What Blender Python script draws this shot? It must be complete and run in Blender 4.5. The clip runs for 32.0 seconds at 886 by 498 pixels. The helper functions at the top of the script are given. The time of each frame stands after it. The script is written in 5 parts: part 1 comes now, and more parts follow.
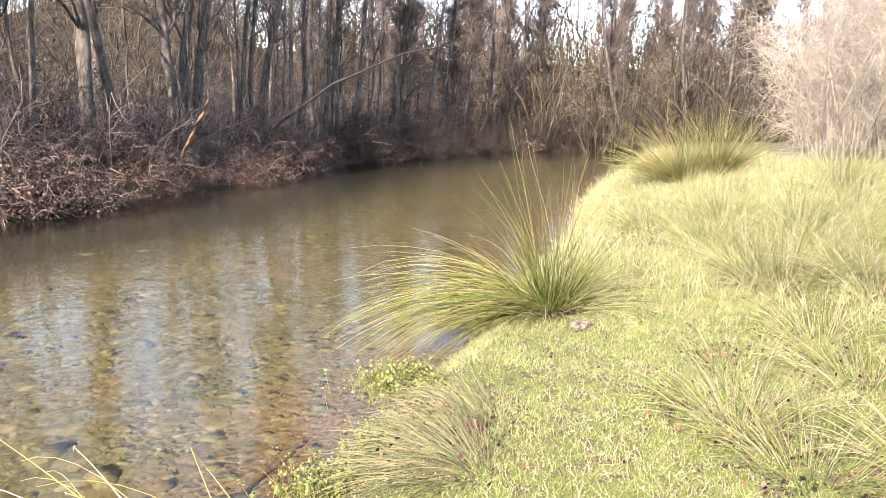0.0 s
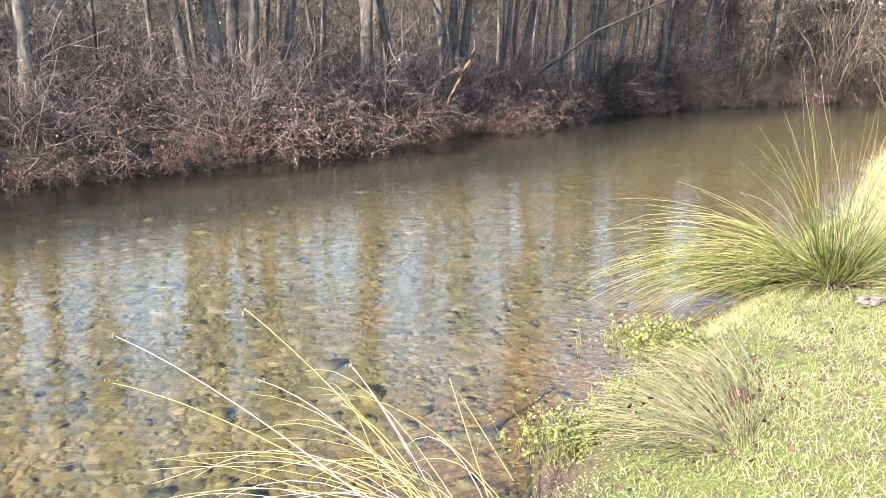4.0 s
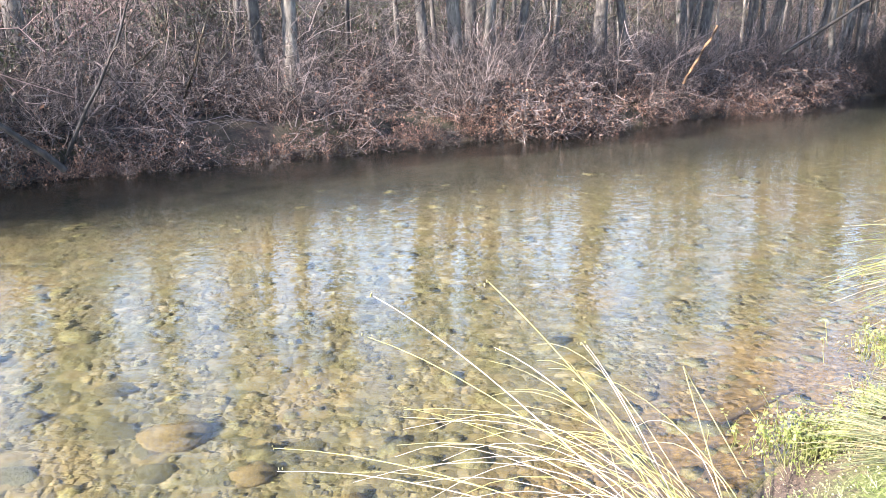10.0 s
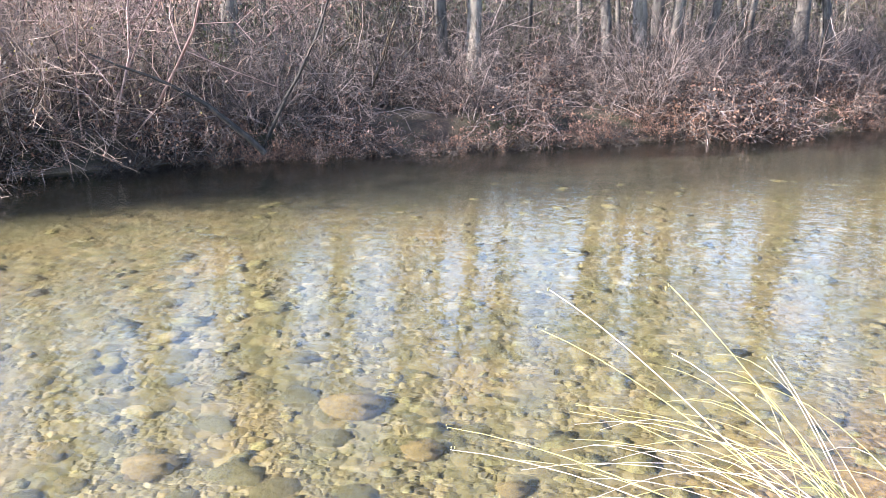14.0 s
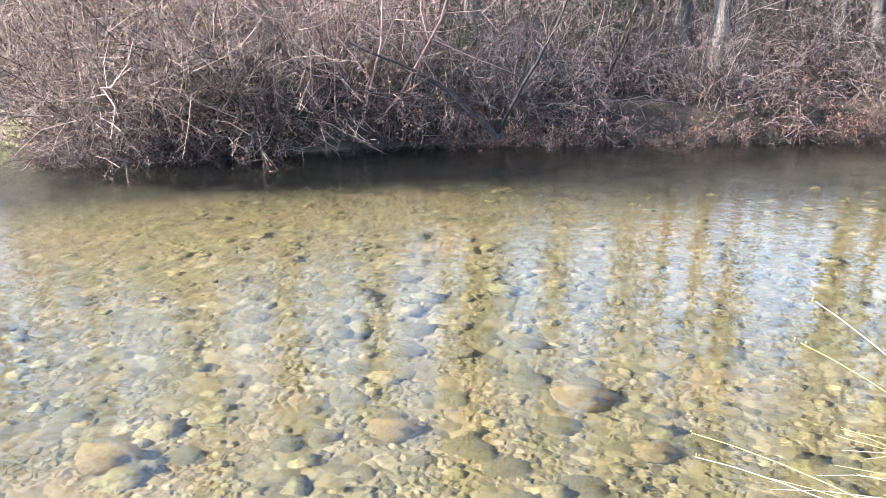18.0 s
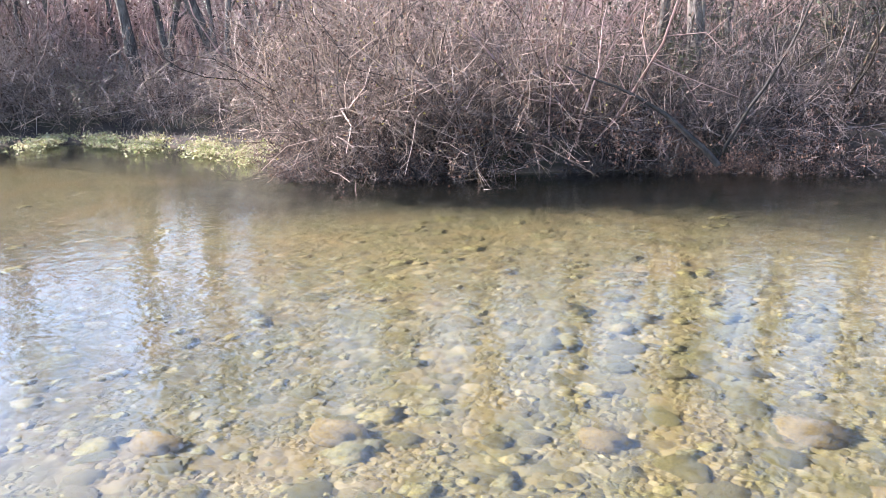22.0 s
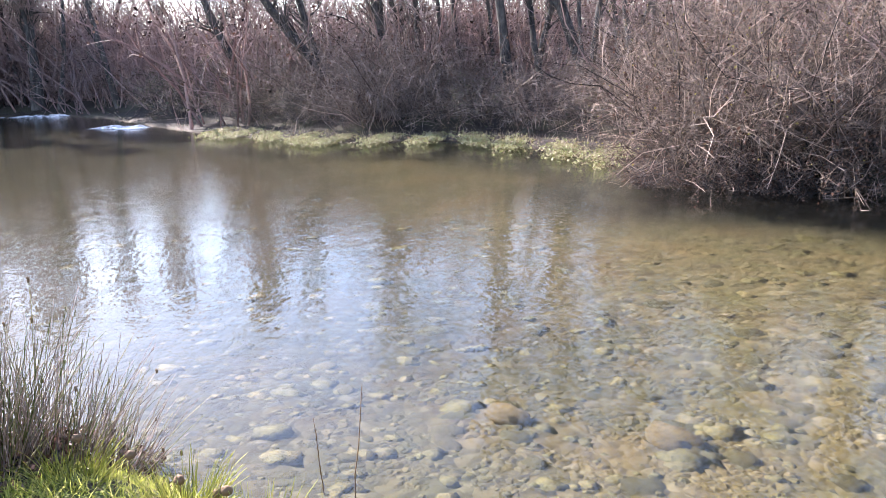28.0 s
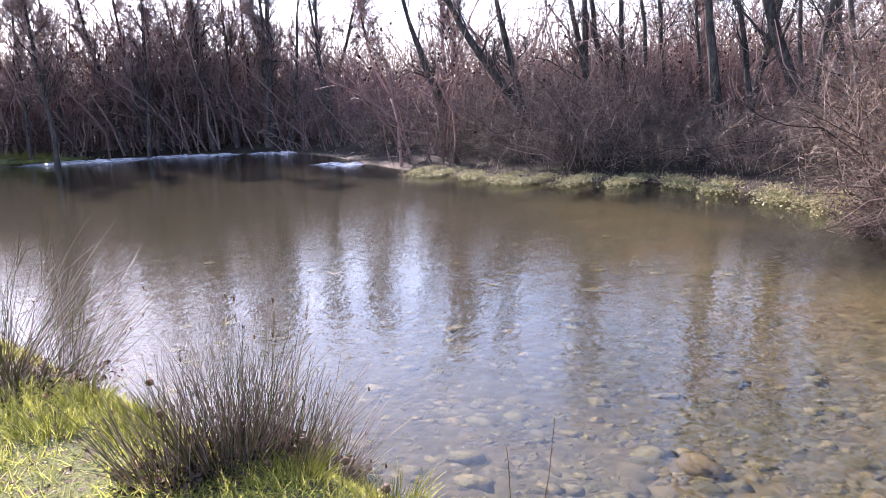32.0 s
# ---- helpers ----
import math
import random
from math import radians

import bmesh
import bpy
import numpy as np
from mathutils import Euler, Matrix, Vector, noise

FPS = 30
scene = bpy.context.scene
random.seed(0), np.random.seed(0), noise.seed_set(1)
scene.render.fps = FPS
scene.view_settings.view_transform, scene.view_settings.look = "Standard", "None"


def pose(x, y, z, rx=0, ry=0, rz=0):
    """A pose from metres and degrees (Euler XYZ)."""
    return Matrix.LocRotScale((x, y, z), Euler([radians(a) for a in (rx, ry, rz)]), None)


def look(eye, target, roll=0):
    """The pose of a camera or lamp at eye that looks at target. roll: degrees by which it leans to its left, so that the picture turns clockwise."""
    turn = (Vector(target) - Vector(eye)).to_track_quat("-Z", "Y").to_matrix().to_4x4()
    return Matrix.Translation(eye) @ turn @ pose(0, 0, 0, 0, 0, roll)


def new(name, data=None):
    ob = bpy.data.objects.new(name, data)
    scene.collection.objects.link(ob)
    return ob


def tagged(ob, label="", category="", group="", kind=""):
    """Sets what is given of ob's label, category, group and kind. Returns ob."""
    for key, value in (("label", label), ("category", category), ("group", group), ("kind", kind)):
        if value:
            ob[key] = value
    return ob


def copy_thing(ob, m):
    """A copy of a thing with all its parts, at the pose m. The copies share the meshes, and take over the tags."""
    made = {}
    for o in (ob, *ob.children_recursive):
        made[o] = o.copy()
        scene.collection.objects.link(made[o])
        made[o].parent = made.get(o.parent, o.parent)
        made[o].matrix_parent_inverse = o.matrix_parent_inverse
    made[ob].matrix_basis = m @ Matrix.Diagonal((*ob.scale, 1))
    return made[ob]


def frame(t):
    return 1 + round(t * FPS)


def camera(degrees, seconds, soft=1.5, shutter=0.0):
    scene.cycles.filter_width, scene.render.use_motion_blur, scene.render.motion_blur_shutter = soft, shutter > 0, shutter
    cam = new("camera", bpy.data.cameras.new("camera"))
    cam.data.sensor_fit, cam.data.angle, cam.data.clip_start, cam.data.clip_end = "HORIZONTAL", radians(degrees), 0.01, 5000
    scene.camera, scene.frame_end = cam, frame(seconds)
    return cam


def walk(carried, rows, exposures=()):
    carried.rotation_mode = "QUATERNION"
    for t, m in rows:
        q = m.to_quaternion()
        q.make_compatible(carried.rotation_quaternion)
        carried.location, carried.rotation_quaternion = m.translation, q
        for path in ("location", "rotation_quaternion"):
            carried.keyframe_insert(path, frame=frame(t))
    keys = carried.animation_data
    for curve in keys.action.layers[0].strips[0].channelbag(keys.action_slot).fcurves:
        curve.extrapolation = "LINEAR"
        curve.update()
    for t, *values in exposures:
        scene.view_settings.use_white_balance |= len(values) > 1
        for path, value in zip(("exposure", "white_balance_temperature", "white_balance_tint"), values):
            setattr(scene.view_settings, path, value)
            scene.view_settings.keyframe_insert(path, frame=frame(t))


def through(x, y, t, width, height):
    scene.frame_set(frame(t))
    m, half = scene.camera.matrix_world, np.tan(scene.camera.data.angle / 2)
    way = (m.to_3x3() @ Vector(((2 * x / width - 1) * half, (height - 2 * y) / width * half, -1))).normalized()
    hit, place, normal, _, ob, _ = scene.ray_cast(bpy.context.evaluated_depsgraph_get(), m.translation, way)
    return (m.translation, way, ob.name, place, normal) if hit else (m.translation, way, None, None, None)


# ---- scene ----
cam = camera(61.68, 32.0, soft=0.75)
PATH = [
    (0, 0.1, 0.122, 1.896, -37.9, -10.45, 1.79),
    (0.5, 0.097, 0.128, 1.889, -35.39, -10.75, 1.73),
    (1, 0.083, 0.121, 1.888, -33.17, -10.85, 1.55),
    (1.5, 0.083, 0.129, 1.887, -31.14, -10.95, 1.37),
    (2, 0.08, 0.147, 1.882, -29.17, -11.22, 1.27),
    (2.5, 0.075, 0.167, 1.876, -26.83, -11.68, 1.21),
    (3, 0.08, 0.182, 1.873, -23.28, -12.63, 1.02),
    (3.5, 0.082, 0.186, 1.874, -20.31, -14.05, 1.16),
    (4, 0.071, 0.19, 1.871, -18.48, -14.75, 1.37),
    (4.5, 0.06, 0.19, 1.868, -16.89, -14.99, 1.37),
    (6.5, -0.011, 0.15, 1.881, -12.18, -15.09, 1.14),
    (7, -0.019, 0.146, 1.883, -10.86, -15.17, 1.02),
    (7.5, -0.021, 0.143, 1.878, -9.4, -15.33, 0.78),
    (8, -0.029, 0.145, 1.874, -7.84, -15.59, 0.77),
    (8.5, -0.024, 0.151, 1.879, -6.37, -15.92, 0.82),
    (9, -0.038, 0.14, 1.883, -4.78, -16.23, 0.74),
    (9.5, -0.044, 0.117, 1.891, -3.15, -16.38, 0.57),
    (10, -0.05, 0.098, 1.894, -1.34, -16.49, 0.3),
    (10.5, -0.054, 0.091, 1.893, 0.47, -16.49, 0.08),
    (11, -0.071, 0.092, 1.897, 1.78, -16.61, 0.21),
    (11.5, -0.084, 0.088, 1.897, 3.09, -16.81, 0.4),
    (12, -0.096, 0.07, 1.904, 5.26, -17.05, 0.45),
    (12.5, -0.104, 0.051, 1.907, 7.54, -17.06, 0.45),
    (13, -0.114, 0.04, 1.91, 9.16, -16.93, 0.62),
    (13.5, -0.117, 0.034, 1.905, 10.52, -16.91, 0.63),
    (15.5, -0.19, 0.028, 1.904, 15.76, -17.21, 0.45),
    (16, -0.201, 0.004, 1.915, 17.77, -17.22, 0.36),
    (16.5, -0.199, -0.014, 1.928, 20.09, -17.41, 0.23),
    (17, -0.226, -0.041, 1.924, 23.23, -17.95, 0.12),
    (17.5, -0.253, -0.029, 1.928, 26.37, -18.39, -0.32),
    (18, -0.272, -0.047, 1.931, 28.82, -18.05, -0.48),
    (18.5, -0.294, -0.083, 1.941, 31.02, -17.49, -0.59),
    (19, -0.252, -0.115, 1.906, 33.46, -16.79, -0.84),
    (19.5, -0.265, -0.138, 1.875, 35.42, -16.38, -1.01),
    (20, -0.273, -0.151, 1.861, 37.23, -16.14, -1.11),
    (20.5, -0.292, -0.194, 1.855, 39.17, -15.76, -1.22),
    (21, -0.282, -0.219, 1.853, 41.17, -15.57, -1.44),
    (21.5, -0.284, -0.234, 1.856, 42.92, -15.56, -1.55),
    (22, -0.295, -0.22, 1.856, 44.63, -15.54, -1.65),
    (22.5, -0.295, -0.207, 1.869, 46.64, -15.51, -1.77),
    (23, -0.292, -0.2, 1.88, 48.62, -15.49, -1.96),
    (23.5, -0.29, -0.205, 1.887, 50.41, -15.46, -2.08),
    (24, -0.288, -0.21, 1.888, 52.14, -15.24, -2.09),
    (24.5, -0.273, -0.208, 1.895, 54.02, -15.13, -2.11),
    (25, -0.248, -0.222, 1.892, 56.66, -15, -2.1),
    (25.5, -0.216, -0.246, 1.89, 59.22, -14.88, -2.01),
    (27.5, -0.159, -0.392, 1.929, 68.61, -14.74, -2.44),
    (28, -0.137, -0.425, 1.936, 71.29, -14.39, -2.68),
    (28.5, -0.114, -0.443, 1.937, 73.38, -13.99, -2.63),
    (29, -0.096, -0.483, 1.941, 74.94, -13.66, -2.46),
    (29.5, -0.075, -0.522, 1.947, 76.25, -13.31, -2.44),
    (30, -0.062, -0.52, 1.944, 77.99, -12.89, -2.47),
    (30.5, -0.051, -0.521, 1.945, 79.94, -12.36, -2.65),
    (31, -0.045, -0.526, 1.951, 81.6, -11.83, -2.65),
    (31.5, -0.028, -0.522, 1.963, 84.04, -11.35, -2.89),
    (32, 0.048, -0.491, 1.996, 86.39, -10.74, -3.16)
]
walk(cam, [(t, pose(x, y, z, 90 + p, 0, yaw) @ pose(0, 0, 0, 0, 0, roll)) for t, x, y, z, yaw, p, roll in PATH],
     exposures=[(0.0, 2.4, 7300, 21), (2.5, 2.4, 7000, 18), (4.5, 2.6, 6700, 17), (12.0, 2.92, 6400, 18), (20.0, 3.02, 6350, 18), (24.0, 2.68, 6400, 23), (28.0, 2.43, 6450, 23), (30.0, 2.25, 6450, 25), (32.0, 1.97, 6500, 33)])

# ---- world, sun ----
SUN_YAW, SUN_UP = 117.0, 30.0
sun_way = Vector((-math.sin(radians(SUN_YAW)) * math.cos(radians(SUN_UP)), math.cos(radians(SUN_YAW)) * math.cos(radians(SUN_UP)), math.sin(radians(SUN_UP))))
world = bpy.data.worlds.new("world")
scene.world = world
world.use_nodes = True
wn = world.node_tree.nodes
sky = wn.new("ShaderNodeTexSky")
sky.sky_type, sky.sun_disc = "NISHITA", False
sky.sun_elevation, sky.sun_rotation = radians(SUN_UP), math.atan2(sun_way.x, sun_way.y)
sky.air_density, sky.dust_density, sky.ozone_density = 1.0, 0.4, 1.5
wn["Background"].inputs[1].default_value = 0.135
world.node_tree.links.new(sky.outputs[0], wn["Background"].inputs[0])
sun = new("sun", bpy.data.lights.new("sun", "SUN"))
sun.data.energy, sun.data.angle, sun.data.color = 5.0, radians(0.6), (1.0, 0.95, 0.87)
sun.matrix_world = look((0, 0, 30), Vector((0, 0, 30)) - sun_way)


# ---- materials ----
def material(name, rough=0.8):
    m = bpy.data.materials.new(name)
    m.use_nodes = True
    b = m.node_tree.nodes["Principled BSDF"]
    b.inputs["Roughness"].default_value = rough
    b.inputs["Specular IOR Level"].default_value = 0.3
    return m, m.node_tree.nodes, m.node_tree.links, b


def ramp(nodes, links, fac, stops):
    r = nodes.new("ShaderNodeValToRGB")
    e = r.color_ramp.elements
    while len(e) < len(stops):
        e.new(0.5)
    for k, (at, col) in enumerate(stops):
        e[k].position, e[k].color = at, (*col, 1)
    links.new(fac, r.inputs[0])
    return r.outputs[0]


def noise_of(nodes, links, scale, detail=4.0, rough=0.55, stretch=None):
    n = nodes.new("ShaderNodeTexNoise")
    n.inputs["Scale"].default_value, n.inputs["Detail"].default_value, n.inputs["Roughness"].default_value = scale, detail, rough
    c = nodes.new("ShaderNodeTexCoord")
    if stretch:
        mp = nodes.new("ShaderNodeMapping")
        mp.inputs["Scale"].default_value = stretch
        links.new(c.outputs["Object"], mp.inputs[0])
        links.new(mp.outputs[0], n.inputs[0])
    else:
        links.new(c.outputs["Object"], n.inputs[0])
    return n.outputs["Fac"]


def mixed(nodes, links, fac, a, b, kind="MIX"):
    m = nodes.new("ShaderNodeMix")
    m.data_type, m.blend_type = "RGBA", kind
    for sock, v in ((0, fac), (6, a), (7, b)):
        if isinstance(v, (int, float)):
            m.inputs[sock].default_value = v
        elif isinstance(v, tuple):
            m.inputs[sock].default_value = (*v, 1)
        else:
            links.new(v, m.inputs[sock])
    return m.outputs[2]


def bumped(nodes, links, b, height, strength, distance):
    bp = nodes.new("ShaderNodeBump")
    bp.inputs["Strength"].default_value, bp.inputs["Distance"].default_value = strength, distance
    links.new(height, bp.inputs["Height"])
    links.new(bp.outputs[0], b.inputs["Normal"])


def bark(name, dark, mid, light, scale=9.0):
    m, n, l, b = material(name, 0.85)
    f = noise_of(n, l, scale, 7, 0.75, (1, 1, 0.3))
    col = ramp(n, l, f, [(0.36, dark), (0.5, mid), (0.64, light)])
    big = noise_of(n, l, 1.3, 3)
    moss = ramp(n, l, big, [(0.52, (0, 0, 0)), (0.7, (1, 1, 1))])
    l.new(mixed(n, l, moss, col, tuple(c * 0.7 for c in light)), b.inputs["Base Color"])
    bumped(n, l, b, f, 0.8, 0.02)
    return m


def leafy(name, cols, rough=0.6, through=0.25, deep=0.55):
    """Blades, leaves and stems: a colour picked per island and per object, with some light passing through."""
    m, n, l, b = material(name, rough)
    g = n.new("ShaderNodeNewGeometry")
    o = n.new("ShaderNodeObjectInfo")
    add = n.new("ShaderNodeMath")
    add.operation = "MULTIPLY_ADD"
    l.new(g.outputs["Random Per Island"], add.inputs[0])
    add.inputs[1].default_value = 0.85
    sc = n.new("ShaderNodeMath")
    sc.operation = "MULTIPLY"
    l.new(o.outputs["Random"], sc.inputs[0])
    sc.inputs[1].default_value = 0.15
    l.new(sc.outputs[0], add.inputs[2])
    col = ramp(n, l, add.outputs[0], [(k / (len(cols) - 1), tuple(v * deep for v in c)) for k, c in enumerate(cols)])
    f = noise_of(n, l, 7.0, 3)
    col = mixed(n, l, ramp(n, l, f, [(0.35, (0.3, 0.3, 0.3)), (0.6, (0, 0, 0))]), col, (0.03, 0.022, 0.015))
    l.new(col, b.inputs["Base Color"])
    if through:
        tr = n.new("ShaderNodeBsdfTranslucent")
        l.new(col, tr.inputs[0])
        mx = n.new("ShaderNodeMixShader")
        mx.inputs[0].default_value = through
        l.new(b.outputs[0], mx.inputs[1])
        l.new(tr.outputs[0], mx.inputs[2])
        l.new(mx.outputs[0], n["Material Output"].inputs[0])
    return m


BARK_DARK = bark("dark_alder_bark", (0.012, 0.010, 0.009), (0.045, 0.039, 0.035), (0.12, 0.105, 0.09))
BARK_BLACK = bark("black_wet_bark", (0.008, 0.007, 0.006), (0.018, 0.015, 0.013), (0.04, 0.033, 0.028))
BARK_PALE = bark("pale_bark", (0.02, 0.017, 0.014), (0.072, 0.063, 0.053), (0.17, 0.15, 0.125))
# grey, straw and red twigs mix painted near-black shade with sunlit pale tones
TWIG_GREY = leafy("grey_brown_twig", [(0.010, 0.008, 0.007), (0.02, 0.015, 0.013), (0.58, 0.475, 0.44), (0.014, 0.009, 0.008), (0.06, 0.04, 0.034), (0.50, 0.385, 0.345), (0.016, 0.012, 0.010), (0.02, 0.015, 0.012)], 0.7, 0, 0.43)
TWIG_STRAW = leafy("straw_brown_twig", [(0.015, 0.012, 0.008), (0.06, 0.047, 0.03), (0.48, 0.40, 0.27), (0.03, 0.024, 0.016), (0.16, 0.13, 0.085), (0.35, 0.28, 0.19), (0.012, 0.009, 0.006)], 0.7, 0, 0.25)
# reddish far twig, lightened to pink to paint the flare haze
TWIG_HAZE = leafy("haze_pink_twig", [(0.09, 0.06, 0.055), (0.22, 0.155, 0.145), (0.36, 0.27, 0.25), (0.15, 0.10, 0.095)], 0.7, 0.5, 1.35)
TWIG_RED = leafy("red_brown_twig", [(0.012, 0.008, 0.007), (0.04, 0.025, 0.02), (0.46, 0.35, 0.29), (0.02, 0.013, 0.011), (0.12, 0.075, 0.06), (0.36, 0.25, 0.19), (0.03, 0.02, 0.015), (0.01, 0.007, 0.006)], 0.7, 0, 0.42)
TWIG_MAUVE = leafy("mauve_brown_twig", [(0.025, 0.016, 0.013), (0.09, 0.057, 0.044), (0.56, 0.42, 0.34), (0.05, 0.036, 0.028), (0.25, 0.18, 0.12), (0.02, 0.014, 0.011)], 0.7, 0, 0.84)
TWIG_DARK = leafy("dark_twig", [(0.045, 0.035, 0.032), (0.12, 0.095, 0.085), (0.24, 0.19, 0.17), (0.09, 0.07, 0.06)], 0.7, 0, 0.7)
# dead leaves likewise: near-black entries paint inner shade, pale ones sun
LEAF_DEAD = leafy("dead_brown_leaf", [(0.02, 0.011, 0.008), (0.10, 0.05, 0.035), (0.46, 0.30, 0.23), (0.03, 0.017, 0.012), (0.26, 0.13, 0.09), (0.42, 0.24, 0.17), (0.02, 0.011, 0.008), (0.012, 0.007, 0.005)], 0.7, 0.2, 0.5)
# near-black twig: wet wood plus the shade of the bank put into the colour
TWIG_WET_SHADE = leafy("wet_shaded_twig", [(0.008, 0.006, 0.005), (0.02, 0.015, 0.012), (0.05, 0.036, 0.028), (0.012, 0.009, 0.007)], 0.5, 0, 0.8)
TWIG_FUZZ = leafy("pale_fine_twig", [(0.40, 0.36, 0.30), (0.58, 0.53, 0.45), (0.50, 0.44, 0.37), (0.30, 0.26, 0.22)], 0.7, 0.3, 0.8)
LEAF_RUST = leafy("rust_leaf", [(0.16, 0.07, 0.04), (0.32, 0.16, 0.10), (0.40, 0.24, 0.17), (0.2, 0.10, 0.07)], 0.7, 0.2)
# near-black evergreen leaf, darkened to read as shade between the trunks
LEAF_SHADE = leafy("shade_dark_leaf", [(0.012, 0.014, 0.008), (0.03, 0.036, 0.016), (0.06, 0.068, 0.028), (0.02, 0.022, 0.012)], 0.45, 0.1, 0.8)
# paler copy of the mauve twig: sunlight and flare haze put into the colour
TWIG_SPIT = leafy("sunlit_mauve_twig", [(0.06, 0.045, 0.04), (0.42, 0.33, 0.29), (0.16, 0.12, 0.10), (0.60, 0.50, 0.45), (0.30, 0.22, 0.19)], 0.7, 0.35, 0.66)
LEAF_YELLOW = leafy("yellow_leaf", [(0.42, 0.36, 0.07), (0.5, 0.42, 0.12), (0.35, 0.27, 0.10)], 0.6, 0.35)
LEAF_DARKGREEN = leafy("dark_evergreen_leaf", [(0.04, 0.045, 0.025), (0.10, 0.105, 0.055), (0.22, 0.2, 0.13), (0.16, 0.12, 0.08), (0.30, 0.26, 0.19)], 0.6, 0.2, 0.8)
CATKIN = leafy("catkin", [(0.40, 0.34, 0.15), (0.52, 0.46, 0.24), (0.33, 0.27, 0.13)], 0.8, 0.2)
RUSH_GREEN = leafy("green_rush", [(0.13, 0.20, 0.03), (0.24, 0.30, 0.06), (0.34, 0.36, 0.10), (0.18, 0.25, 0.04)], 0.5, 0.4, 0.62)
RUSH_DARK = leafy("dark_green_rush", [(0.06, 0.10, 0.018), (0.13, 0.19, 0.035), (0.20, 0.25, 0.06), (0.10, 0.15, 0.03)], 0.5, 0.35, 0.6)
RUSH_STRAW = leafy("straw_rush", [(0.46, 0.38, 0.19), (0.58, 0.50, 0.29), (0.42, 0.38, 0.14), (0.62, 0.55, 0.38)], 0.5, 0.2)
RUSH_WHITE = leafy("bleached_rush", [(0.60, 0.52, 0.44), (0.70, 0.63, 0.55), (0.50, 0.42, 0.32), (0.42, 0.34, 0.30)], 0.5, 0.2, 0.56)
RUSH_LIME = leafy("yellow_green_rush", [(0.42, 0.44, 0.10), (0.50, 0.48, 0.16), (0.30, 0.36, 0.07)], 0.5, 0.3, 0.55)
RUSH_GREY = leafy("grey_dry_rush", [(0.10, 0.075, 0.06), (0.42, 0.34, 0.30), (0.20, 0.15, 0.125), (0.62, 0.53, 0.48), (0.14, 0.105, 0.085), (0.50, 0.41, 0.36), (0.66, 0.58, 0.52)], 0.45, 0.5, 0.92)
SEED = leafy("brown_seed", [(0.20, 0.11, 0.05), (0.33, 0.2, 0.1)], 0.8, 0)
GRASS_SHORT = leafy("short_grass", [(0.06, 0.09, 0.02), (0.22, 0.30, 0.07), (0.42, 0.44, 0.20), (0.55, 0.50, 0.34), (0.13, 0.20, 0.04), (0.32, 0.39, 0.12), (0.46, 0.40, 0.26), (0.26, 0.35, 0.09)], 0.5, 0.5, 0.98)
# brighter bank copy of the short grass, with backlight put into the colour
GRASS_LIT = leafy("backlit_bank_grass", [(0.16, 0.18, 0.03), (0.36, 0.39, 0.07), (0.48, 0.46, 0.14), (0.25, 0.29, 0.05), (0.40, 0.34, 0.16)], 0.45, 0.6, 1.15)
GRASS_DRY = leafy("dry_grass", [(0.20, 0.17, 0.08), (0.48, 0.43, 0.24), (0.18, 0.24, 0.06), (0.64, 0.58, 0.40), (0.27, 0.32, 0.09), (0.55, 0.48, 0.32), (0.70, 0.65, 0.50)], 0.55, 0.35, 0.76)
CRESS = leafy("watercress_leaf", [(0.22, 0.29, 0.05), (0.38, 0.43, 0.12), (0.50, 0.50, 0.20), (0.30, 0.34, 0.08)], 0.4, 0.35)
CRESS_DULL = leafy("spit_plant_leaf", [(0.18, 0.22, 0.06), (0.40, 0.42, 0.16), (0.52, 0.50, 0.27), (0.34, 0.24, 0.15), (0.25, 0.30, 0.09)], 0.5, 0.3, 0.8)
TUFT_BLUE = leafy("blue_green_grass", [(0.17, 0.21, 0.10), (0.28, 0.31, 0.17), (0.38, 0.36, 0.22)], 0.5, 0.2)


